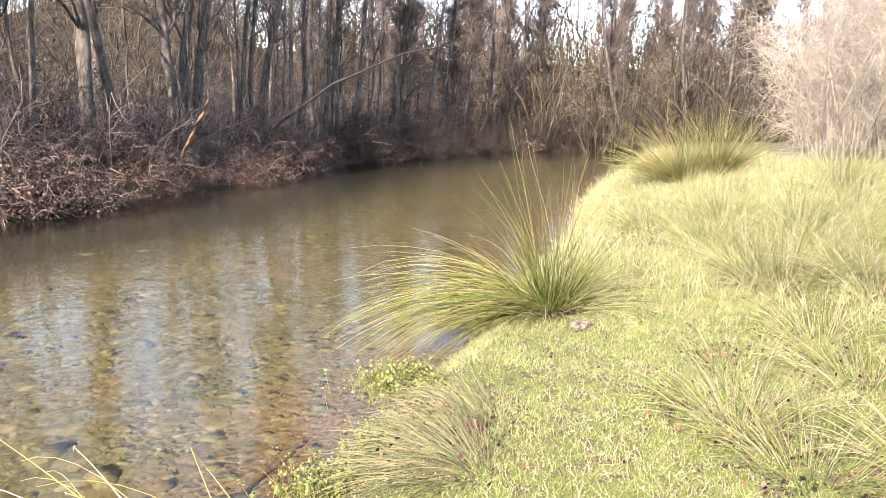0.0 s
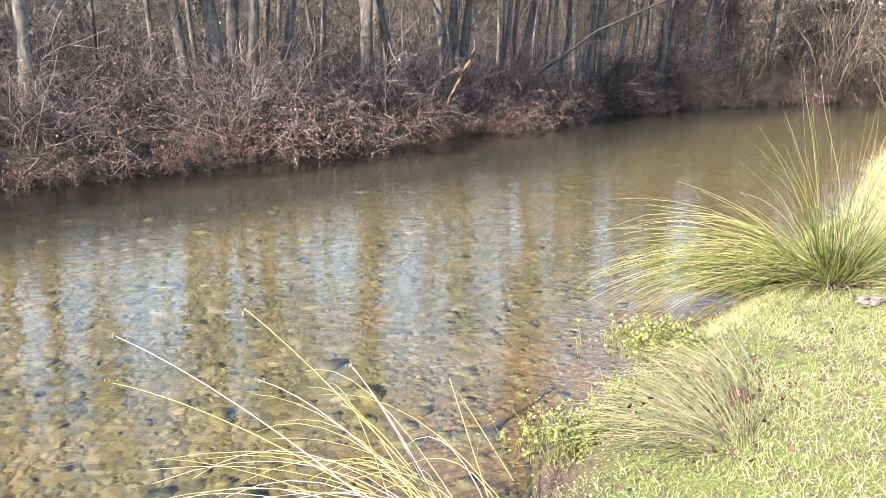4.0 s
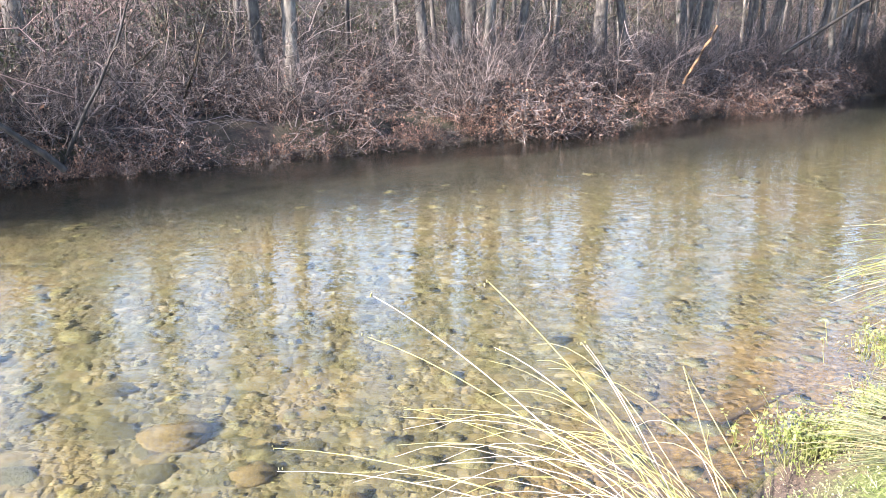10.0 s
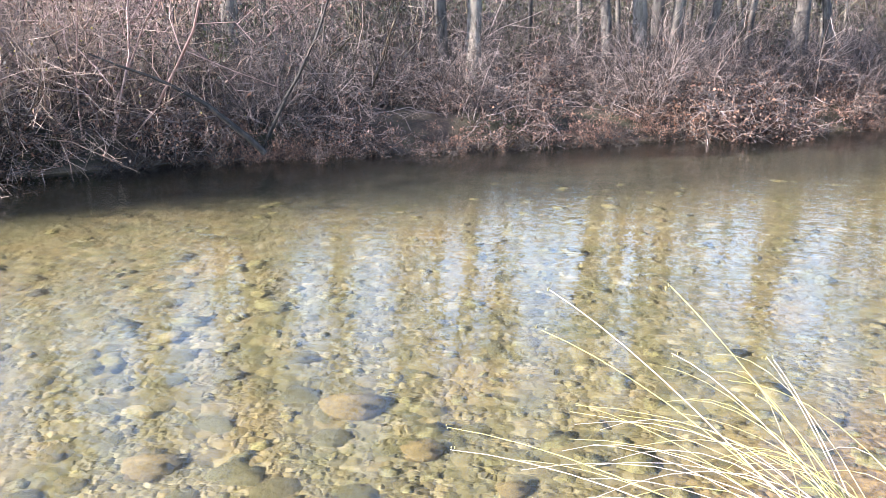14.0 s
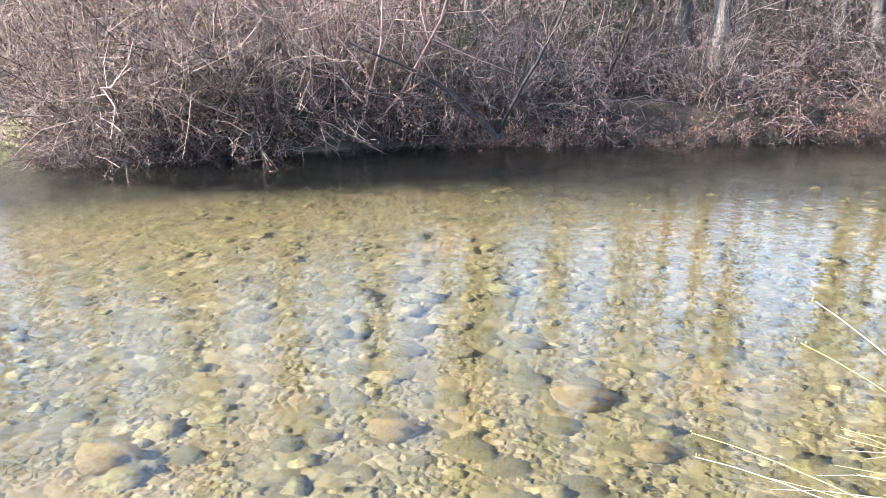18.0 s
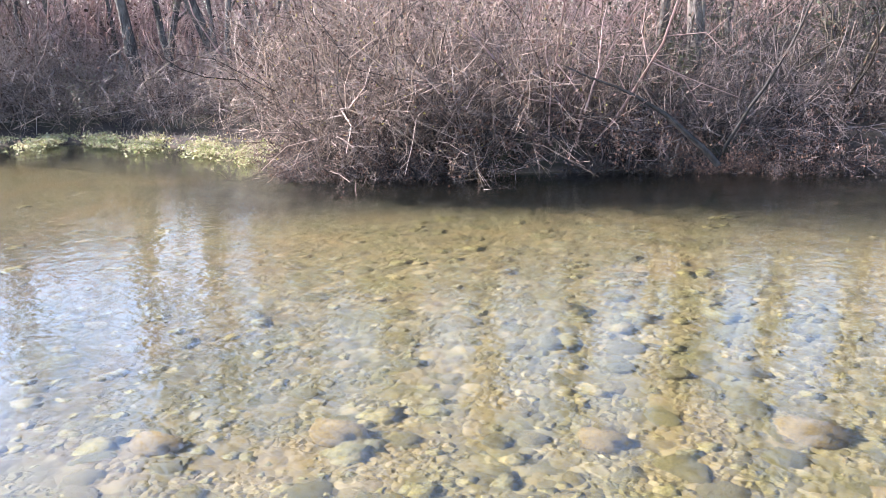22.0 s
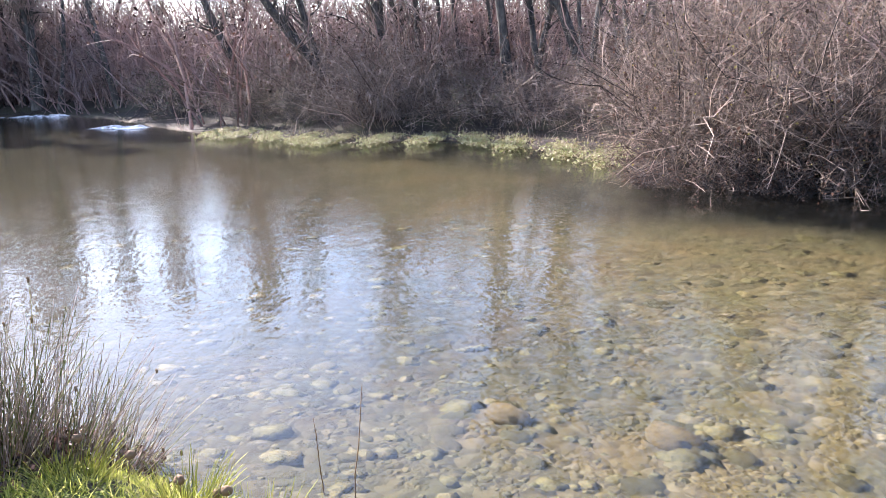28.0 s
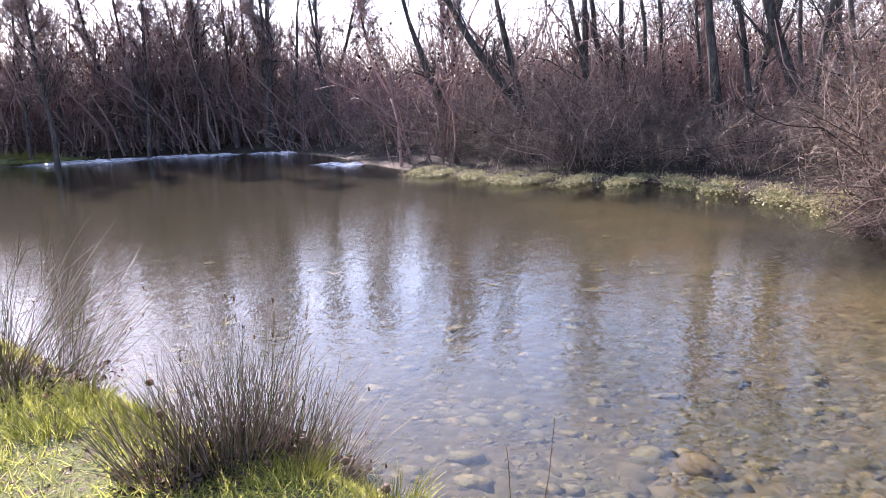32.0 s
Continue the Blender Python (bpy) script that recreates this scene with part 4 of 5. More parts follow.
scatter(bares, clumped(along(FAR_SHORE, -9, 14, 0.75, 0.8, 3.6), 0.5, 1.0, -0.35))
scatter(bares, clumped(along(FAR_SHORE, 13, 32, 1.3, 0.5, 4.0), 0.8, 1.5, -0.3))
for x, y, r, lx, ly in TREES_RIGHT + TREES_FRONT + TREES_BEND[:6]:
    d = math.hypot(x, y)
    for _ in range(2):
        k = 1 - rng.uniform(0.5, 1.3) / d
        scatter(bares, [(x * k + rng.uniform(-0.4, 0.4), y * k + rng.uniform(-0.2, 0.2), rng.uniform(0.5, 0.85))])
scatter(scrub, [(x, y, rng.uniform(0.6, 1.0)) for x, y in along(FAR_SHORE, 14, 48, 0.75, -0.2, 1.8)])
scatter(shade_thickets, [(x, y, rng.uniform(0.7, 1.15)) for x, y in along(FAR_SHORE, -7, 4, 1.5, 4.2, 7.5)])
scatter(shade_thickets, [(x, y, rng.uniform(0.6, 1.0)) for x, y in along(FAR_SHORE, 4, 24, 3.0, 4.5, 9.0)])
scatter(tall, [(x, y, rng.uniform(0.45, 0.75)) for x, y in along(FAR_SHORE, -12, 40, 4.2, 4.0, 9.0)])
scatter(willows, [(-9.3, 7.3, 1.0), (-8.3, 8.3, 0.95), (-10.4, 7.6, 1.0), (-11.2, 9.0, 1.05), (-7.4, 9.3, 0.9), (-9.2, 9.4, 1.05), (-9.0, 6.5, 0.5), (-10.0, 6.6, 0.55), (-8.3, 7.3, 0.6), (-6.6, 10.4, 0.7)])
scatter(evergreens, [(x, y, rng.uniform(0.7, 1.1)) for x, y in along(FAR_SHORE, -29, -11.5, 2.0, 1.6, 4.0)])
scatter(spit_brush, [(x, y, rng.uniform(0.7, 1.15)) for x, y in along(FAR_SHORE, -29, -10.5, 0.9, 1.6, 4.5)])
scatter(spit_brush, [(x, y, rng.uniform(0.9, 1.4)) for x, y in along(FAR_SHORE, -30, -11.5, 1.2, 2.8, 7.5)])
scatter(tall, [(x, y, rng.uniform(0.5, 0.75)) for x, y in along(FAR_SHORE, -40, -11.5, 2.4, 4.0, 8.0)])
scatter(evergreens, [(x, y, rng.uniform(1.2, 1.7)) for x, y in along(FAR_SHORE, -40, -28, 1.8, 0.8, 5.0)])
# the wooded slope behind, and the thicket that closes the far bend
scatter(bares, [(x, y, rng.uniform(0.8, 1.3)) for x, y in along(FAR_SHORE, -16, 30, 1.8, 5.0, 14.0)])


def wood(name, label, sources, spots):
    """Many small bare saplings, too many to count, as one mesh."""
    vs, fs, ms, off = [], [], [], 0
    packs = []
    for src in sources:
        pv, pf, pm, o = [], [], [], 0
        for ch in src.children_recursive:
            me = ch.data
            v = np.empty(len(me.vertices) * 3, np.float32)
            me.vertices.foreach_get("co", v)
            idx = np.empty(len(me.loops), np.int32)
            me.loops.foreach_get("vertex_index", idx)
            side = len(idx) // len(me.polygons)
            f = idx.reshape(-1, side)
            if side == 4:
                f = np.concatenate([f[:, [0, 1, 2]], f[:, [0, 2, 3]]])
            pv.append(v.reshape(-1, 3))
            pf.append(f + o)
            pm.append(np.full(len(f), 1 if ch.name.startswith("foliage") else 0))
            o += len(v) // 3
        packs.append((np.concatenate(pv), np.concatenate(pf), np.concatenate(pm)))
    for x, y, s in spots:
        v, f, m = packs[rng.integers(len(packs))]
        a = rng.uniform(0, 2 * np.pi)
        c, q = np.cos(a) * s, np.sin(a) * s
        vs.append(np.stack([v[:, 0] * c - v[:, 1] * q + x, v[:, 0] * q + v[:, 1] * c + y, v[:, 2] * s * rng.uniform(0.85, 1.2) + z_at(x, y) - 0.05], -1))
        fs.append(f + off)
        ms.append(m)
        off += len(v)
    me = mesh_of(name, np.concatenate(vs), np.concatenate(fs), sources[0].children[0].data.materials[0])
    me.materials.append(LEAF_DEAD)
    me.polygons.foreach_set("material_index", np.concatenate(ms).astype(np.int32))
    return tagged(new(name, me), label, "woodland", kind="stuff")


HILL = along(FAR_SHORE, -2, 50, 0.6, 22.0, 46.0)
wood("woodland", "bare straw-brown brush covering the hill behind the river", far_tall, [(x, y, rng.uniform(0.9, 1.3)) for x, y in HILL])
SLOPE = along(FAR_SHORE, -16, 3, 0.6, 4.0, 12.0) + along(FAR_SHORE, 3, 64, 0.5, 6.0, 34.0) + along(FAR_SHORE, 20, 64, 0.6, 0.4, 7.0)
wood("woodland", "bare brown saplings and brush on the wooded slope", far_tall, [(x, y, rng.uniform(0.6, 1.0) if x > 3 else rng.uniform(0.55, 0.8)) for x, y in SLOPE])
BEND = along(FAR_SHORE, -70, -26, 0.5, 0.8, 9.0) + [(rng.uniform(-60, -48.6), rng.uniform(-40, 0)) for _ in range(170)]


def low_at(x, y, s):
    """The wood dips where the sky shows through beyond the bend."""
    a = math.degrees(math.atan2(-x, y))
    return s * (1 - 0.18 * math.exp(-(((a - 92.5) / 4.0) ** 2)) - 0.2 * math.exp(-(((a - 80) / 2.5) ** 2)) + 0.35 * float(ease(97, 101, a)))


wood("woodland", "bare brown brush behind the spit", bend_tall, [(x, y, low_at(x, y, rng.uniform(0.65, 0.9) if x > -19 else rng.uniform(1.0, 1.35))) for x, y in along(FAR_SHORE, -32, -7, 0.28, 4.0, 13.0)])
wood("woodland", "bare brown thicket closing the far river bend, pinkened with painted haze", bend_tall, [(x, y, low_at(x, y, rng.uniform(1.35, 2.0))) for x, y in BEND])
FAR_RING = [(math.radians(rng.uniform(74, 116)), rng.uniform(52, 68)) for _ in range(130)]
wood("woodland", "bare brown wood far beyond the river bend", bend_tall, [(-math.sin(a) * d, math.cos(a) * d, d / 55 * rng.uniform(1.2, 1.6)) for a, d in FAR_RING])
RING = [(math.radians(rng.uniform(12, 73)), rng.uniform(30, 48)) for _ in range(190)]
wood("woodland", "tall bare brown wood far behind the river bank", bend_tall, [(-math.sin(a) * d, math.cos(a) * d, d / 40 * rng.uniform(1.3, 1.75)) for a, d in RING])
RIDGE = [(math.radians(rng.uniform(-66, 14)), rng.uniform(40, 76)) for _ in range(330)]
wood("woodland", "tall bare straw-brown wood on the ridge", far_tall, [(-math.sin(a) * d, math.cos(a) * d, d / 50 * rng.uniform(1.0, 1.45) * (1.45 if a < -0.5 else 1.0)) for a, d in RIDGE])
drop_all(bend_tall)
drop_all(far_tall + brambles + rusts + roots + scrub + shade_thickets + spit_brush + bares + tall + evergreens + willows)


# ---- rush tussocks and grass on the near bank ----
def tussock(name, x, y, label, group, count, length, splay, mats, shares=(0.6, 0.4), lean=(0, 0), droop=0.35, thick=0.0028, seeds=0, core=0.16, sink=0.03, thatch=200):
    """A clump of thin round rush stems that fan out and bow; parts by colour."""
    ob = thing(name, pose(x, y, z_at(x, y) - sink), label, "rush clump", group)
    for mat, share, pname in zip(mats, shares, ("green_growth", "dry_growth", "grey_growth")):
        n = int(count * share)
        a, r = rng.uniform(0, 2 * np.pi, n), np.sqrt(rng.uniform(0, 1, n))
        base = np.stack([core * r * np.cos(a), core * r * np.sin(a), np.zeros(n)], -1)
        t = splay * r * rng.uniform(0.6, 1.25, n)
        way = np.stack([np.cos(a) * t + lean[0], np.sin(a) * t + lean[1], np.ones(n)], -1)
        ln = length * rng.uniform(0.35, 1.1, n)
        st = grow(base, way, ln, 8, 0.055, -droop / 7)
        growth = part(pname, tubes(st, thick, thick * 0.35, 3), mat, ob, kind="stuff")
        if seeds and mat is mats[-1]:
            v, f = blob(3)
            for tip in st[rng.integers(0, n, min(seeds, 12)), -1]:
                part("seed_head", (tip + v * rng.uniform(0.004, 0.007) * np.array([1, 1, 3.5]), f), SEED, growth)
    if thatch:
        a, r = rng.uniform(0, 2 * np.pi, thatch), np.sqrt(rng.uniform(0, 1, thatch)) * core * 1.7
        at = np.stack([r * np.cos(a), r * np.sin(a), rng.uniform(0.0, 0.09, thatch)], -1)
        part("thatch", leaves(at, 0.035), LEAF_DEAD, ob, "matted brown dead thatch at the base", "stuff")
    return ob


TUSSOCKS = "rush tussocks on the near bank"
tussock("rush_tussock", 4.35, 4.3, "large green rush tussock leaning over the water's edge", TUSSOCKS, 260, 1.35, 1.9, (RUSH_GREEN, RUSH_STRAW), (0.75, 0.25), (-0.9, 0.5), 0.85, 0.0036, 24, 0.2, 0.03, 300)
tussock("rush_tussock", 4.4, 4.25, "long drooping green and straw rushes over the water", TUSSOCKS, 230, 1.7, 1.0, (RUSH_GREEN, RUSH_STRAW), (0.6, 0.4), (-1.7, 0.75), 1.0, 0.0034, 12, 0.16)
tussock("rush_tussock", 4.5, 4.25, "pale flattened rushes lying over the grass", TUSSOCKS, 90, 1.35, 0.9, (RUSH_GREEN, RUSH_STRAW), (0.35, 0.65), (1.7, -0.75), 0.75, 0.0034, 0, 0.16)
tussock("rush_tussock", 4.45, 4.3, "dense short dark green rushes in the tussock's middle", TUSSOCKS, 240, 0.75, 1.1, (RUSH_DARK, RUSH_GREEN), (0.7, 0.3), (-0.2, 0.1), 0.35, 0.0034, 0, 0.2)
tussock("rush_tussock", 4.6, 4.35, "upright tall green rushes with brown seed heads", TUSSOCKS, 30, 1.5, 0.3, (RUSH_GREEN, RUSH_STRAW), (0.7, 0.3), (-0.1, 0), 0.14, 0.0036, 14)
tussock("rush_tussock", 11.15, 7.75, "green and brown rush tussock on the grassy rise", TUSSOCKS, 480, 1.35, 1.15, (RUSH_GREEN, SEED, RUSH_STRAW), (0.55, 0.17, 0.28), (-0.55, 0.35), 0.5, 0.0045, 40)
tussock("rush_tussock", 12.0, 7.6, "bright green rush tussock on the grassy rise", TUSSOCKS, 480, 1.3, 1.0, (RUSH_GREEN, SEED, RUSH_STRAW), (0.6, 0.15, 0.25), (0.15, 0), 0.45, 0.0045, 20)
tussock("rush_tussock", 4.15, 4.55, "green rushes drooping down to the water", TUSSOCKS, 170, 0.85, 0.9, (RUSH_GREEN, RUSH_STRAW), (0.6, 0.4), (-1.2, 1.1), 1.1, 0.0034, 0, 0.22)
tussock("grass_tuft", 2.1, 2.6, "blue-green wiry grass tuft hanging to the water", TUSSOCKS, 480, 0.5, 1.5, (TUFT_BLUE, RUSH_STRAW), (0.65, 0.35), (-1.2, 0.9), 0.7, 0.0022, 0, 0.2)
tussock("grass_tuft", 2.5, 2.95, "blue-green wiry grass tuft hanging to the water", TUSSOCKS, 260, 0.42, 1.4, (TUFT_BLUE, RUSH_STRAW), (0.6, 0.4), (-1.0, 0.8), 0.7, 0.0022, 0, 0.2)

for x, y, n, ln, green in [(6.3, 3.5, 260, 0.95, 0.3), (6.9, 3.0, 240, 0.9, 0.25), (7.6, 3.7, 260, 1.0, 0.3), (8.3, 3.0, 240, 1.0, 0.35), (7.2, 4.6, 240, 0.9, 0.4), (9.2, 3.9, 240, 1.0, 0.3), (10.2, 4.4, 240, 1.1, 0.3), (11.5, 5.2, 240, 1.1, 0.35), (12.6, 5.6, 220, 1.1, 0.4), (8.6, 5.3, 240, 0.9, 0.5), (7.8, 5.9, 220, 0.8, 0.5), (4.6, 1.9, 170, 0.6, 0.4), (3.54, 2.06, 190, 0.62, 0.25), (3.3, 1.5, 170, 0.62, 0.25), (3.8, 1.2, 150, 0.6, 0.3), (6.1, 3.2, 240, 1.1, 0.2), (6.5, 2.6, 240, 1.1, 0.2), (8.5, 4.3, 240, 1.1, 0.2), (5.3, 2.5, 170, 0.65, 0.3), (4.4, 2.5, 110, 0.5, 0.35), (11.0, 3.6, 220, 1.1, 0.3), (13.5, 4.6, 220, 1.2, 0.3)]:
    tussock("dry_grass_clump", x, y, "pale dry grass clump with some green blades", "dry grass clumps", int(n * 0.95), ln * 0.82, 1.1, (RUSH_GREEN, GRASS_DRY), (green, 1 - green), (rng.uniform(-0.3, 0.1), rng.uniform(-0.2, 0.2)), 0.8, 0.0027, 0, 0.26)


# rushes at the camera's feet: a few long bowed stems of known reach, and shorter ones
def bowed(base, tip, rise, n=10, share=0.55):
    base, tip = np.array(base, float), np.array(tip, float)
    s = np.linspace(0, 1, n)[:, None]
    mid = base * (1 - share) + tip * share + np.array([0, 0, rise])
    return base * (1 - s) ** 2 + 2 * mid * s * (1 - s) + tip * s**2


feet = thing("rush_tussock", pose(0.9, 2.05, 0.2), "straw-coloured rush tussock with long bowed stems over the water", "rush clump", TUSSOCKS)
REACH = [((-0.31, 3.38, 0.70), 0.16), ((0.23, 3.27, 0.80), 0.10), ((0.26, 3.22, 0.50), 0.22), ((-0.65, 2.69, 0.31), 0.20), ((-0.62, 2.59, 0.27), 0.22), ((-0.33, 3.37, 0.49), 0.2), ((0.62, 2.95, 0.63), 0.12), ((0.57, 2.96, 0.47), 0.2), ((0.66, 3.23, 0.52), 0.16)]
home = np.array([0.9, 2.05, 0.2])
lines = np.stack([bowed(rng.normal(size=3) * 0.05 * np.array([1, 1, 0]), np.array(t) - home, r) for t, r in REACH])
for k in range(9):
    part("stem", tubes(lines[k : k + 1], 0.0034, 0.0014, 5), (RUSH_WHITE, RUSH_LIME)[k % 2], feet)
more = []
for _ in range(60):
    a = rng.uniform(1.7, 3.4)
    d = rng.uniform(0.45, 1.45)
    more.append(bowed(rng.normal(size=3) * 0.08 * np.array([1, 1, 0]), (math.cos(a) * d, math.sin(a) * d, rng.uniform(-0.12, 0.25)), rng.uniform(0.25, 0.55), 10, rng.uniform(0.3, 0.6)))
more = np.stack(more)
for k in range(60):
    part("stem", tubes(more[k : k + 1], 0.0026, 0.001, 4), (RUSH_LIME, RUSH_STRAW, RUSH_WHITE)[k % 3], feet)
kink = [[(0.1, 0.3, 0.1), (0.13, 0.88, 0.34)], [(0.13, 0.88, 0.34), (0.3, 0.55, 0.02)]]
for a, b in kink:
    part("bent_stem", tubes(np.linspace(a, b, 4)[None], 0.003, 0.0022, 5), RUSH_STRAW, feet)
v, f = blob(5)
for tip in lines[:, -1]:
    for _ in range(2):
        part("seed_head", (tip + rng.normal(size=3) * 0.012 + v * rng.uniform(0.002, 0.0045) * np.array([1, 1, 4]), f), RUSH_STRAW, feet)

# left side of the bank
for x, y, n, ln, sp, co, le in [(-3.5, -1.42, 280, 0.68, 0.5, 0.2, (0.05, 0.05)), (-3.72, -1.2, 240, 0.62, 0.6, 0.2, (-0.1, 0.1)), (-3.86, -1.0, 200, 0.52, 0.75, 0.17, (0, 0.2)), (-3.38, -1.68, 120, 0.6, 0.6, 0.16, (0.1, -0.1)), (-3.62, -1.28, 60, 0.82, 0.3, 0.14, (0, 0))]:
    tussock("rush_tussock", x, y, "grey-pink dry rush tussock with dark matted base", TUSSOCKS, n, ln, sp, (RUSH_DARK, RUSH_GREY, RUSH_STRAW), (0.2, 0.6, 0.2), le, 0.3, 0.003, 8, co, 0.03, 900)
for x, y, n, ln, le in [(-5.0, -3.3, 150, 1.25, (0.2, 0.1)), (-4.75, -3.0, 90, 1.0, (0.3, 0.2)), (-5.4, -3.0, 90, 1.1, (0, 0.1))]:
    tussock("rush_tussock", x, y, "grey rush tussock with thin bowed stems", TUSSOCKS, n, ln, 0.9, (RUSH_DARK, RUSH_GREY), (0.4, 0.6), le, 0.5, 0.0026, 12, 0.22, 0.03, 400)


# ---- short grass, cress, small plants ----
def lawn(name, label, box, density, length, mat, keep, width=0.0032):
    x0, x1, y0, y1 = box
    n = int((x1 - x0) * (y1 - y0) * density)
    p = np.stack([rng.uniform(x0, x1, n), rng.uniform(y0, y1, n)], -1)
    z, dn, df, wet = height(p)
    ok = ~wet & (dn < df) & keep(p, dn)
    base = np.c_[p, z - 0.005][ok]
    m = len(base)
    way = unit(rng.normal(size=(m, 3)) * np.array([0.5, 0.5, 0.15]) + np.array([0, 0, 0.8]))
    v, f = blades(base, way, length * rng.uniform(0.4, 1.3, m), width * rng.uniform(0.7, 1.4, m), 3, 0.5)
    return tagged(new(name, mesh_of(name, v, f, mat)), label, "grass", kind="stuff")


def patchy(p, dn):
    return np.array([noise.noise(Vector((x * 1.7, y * 1.7, 0.4))) for x, y in p]) > rng.uniform(-0.35, 0.35, len(p))


lawn("grass", "short bright green grass and moss on the bank", (1.0, 7.5, -0.5, 5.4), 8500, 0.05, GRASS_SHORT, lambda p, dn: (dn > 0.03) & patchy(p, dn), 0.0014)
lawn("grass", "short bright green grass on the rise", (5.0, 16, 1.0, 11), 1000, 0.13, GRASS_SHORT, lambda p, dn: dn > 0.1, 0.0027)
lawn("dry_grass", "tall pale dry grass covering the bank", (5.2, 17, 1.2, 12), 620, 0.32, GRASS_DRY, lambda p, dn: (dn > 0.05) & (p[:, 0] > 5.4) & patchy(p, dn), 0.003)
lawn("grass", "short bright grass on the bank by the rushes", (-7.0, -1.8, -5.0, 0.6), 3600, 0.085, GRASS_LIT, lambda p, dn: (dn > 0.02) & patchy(p, dn))
lawn("dry_grass", "sparse straw blades in the short grass", (1.2, 6.5, 0.0, 5.2), 2600, 0.075, GRASS_DRY, lambda p, dn: (dn > 0.06) & ~patchy(p * 1.4 + 5, dn), 0.0015)


def cress(x, y, count, rx, ry, size, label, z=0.04, turn=0.0, mat=CRESS, tall_to=0.12):
    ob = thing("watercress", pose(x, y, z, 0, 0, turn), label, "water plant", "watercress")
    p = np.stack([rng.normal(size=count) * rx * 0.5, rng.normal(size=count) * ry * 0.5, rng.uniform(0, tall_to, count)], -1)
    stems = grow(p * np.array([1, 1, 0]), np.tile([0, 0, 1.0], (count, 1)) + rng.normal(size=(count, 3)) * 0.3, p[:, 2] + 0.05, 3, 0.1)
    part("stalk_mass", tubes(stems, 0.002, 0.0015, 3), mat, ob, kind="stuff")
    v, f = round_leaves(np.repeat(stems[:, -1], 4, 0) + rng.normal(size=(count * 4, 3)) * 0.014, size)
    part("foliage", (v, f), mat, ob, kind="stuff")
    return ob


cress(1.75, 2.95, 460, 0.35, 0.2, 0.016, "bright green watercress at the water's edge", 0.1)
cress(2.58, 3.62, 420, 0.3, 0.2, 0.018, "bright green broad-leaved plants below the tuft", 0.22)
cress(2.1, 3.1, 240, 0.2, 0.15, 0.016, "bright green watercress at the water's edge", 0.18)
SPIT = [(-12.0, 6.9), (-13.4, 6.7), (-15.0, 6.3), (-16.4, 6.0), (-17.4, 5.2), (-18.2, 4.2), (-18.9, 3.2), (-19.8, 2.6), (-21.2, 1.8), (-22.6, 1.1), (-23.8, 0.6)]
for x, y in SPIT:
    cress(x, y, 520, 1.4, 0.4, 0.04, "green cress mat on the low gravel spit", 0.03, rng.uniform(-40, 0), CRESS_DULL, 0.05)
    tussock("reed_stubble", x - 0.2, y + 0.5, "short dead reed stems on the spit", "reeds on the spit", 45, 0.22, 0.7, (RUSH_GREY, RUSH_STRAW), (0.6, 0.4), (0, 0), 0.2, 0.004, 0, 0.6)

# ---- stones of the river bed ----
shapes = [mesh_of("stone", *blob(20 + k, 6, 7), STONE) for k in range(8)]
spots = np.stack([rng.uniform(-6.6, 3.2, 520), rng.uniform(-0.6, 6.2, 520)], -1)
sz, sdn, sdf, swet = height(spots)
count = 0
for k, (x, y) in enumerate(spots):
    if swet[k] and sdn[k] > 0.2 and count < 300:
        count += 1
        s = (0.05 + 0.1 * rng.uniform(0, 1) ** 1.6) * (0.55 + 0.45 * ease(0.2, 1.6, sdn[k])) * (1 - 0.55 * ease(-1.2, 0.8, x))
        ob = new("stone", shapes[k % 8])
        ob.parent = ground
        ob.matrix_basis = pose(x, y, sz[k] - s * 0.15, rng.uniform(-14, 14), rng.uniform(-14, 14), rng.uniform(0, 360)) @ Matrix.Diagonal((s * rng.uniform(0.9, 1.5), s, s * rng.uniform(0.3, 0.55), 1))
for x, y, s in [(-1.42, 3.72, 0.17), (-2.2, 2.9, 0.13), (-3.3, 1.95, 0.15), (-3.9, 1.2, 0.13), (-0.9, 3.3, 0.10), (1.2, 3.9, 0.06), (-0.4, 3.0, 0.07)]:
    ob = new("orange_stone", mesh_of("orange_stone", *blob(41, 6, 7), STONE_ORANGE))
    ob.matrix_basis = pose(x, y, z_at(x, y) + 0.03, 4, 6, 35) @ Matrix.Diagonal((s * 1.25, s * 0.85, s * 0.38, 1))
    tagged(ob, "orange-brown flat stone on the river bed", "stone", "orange stones")


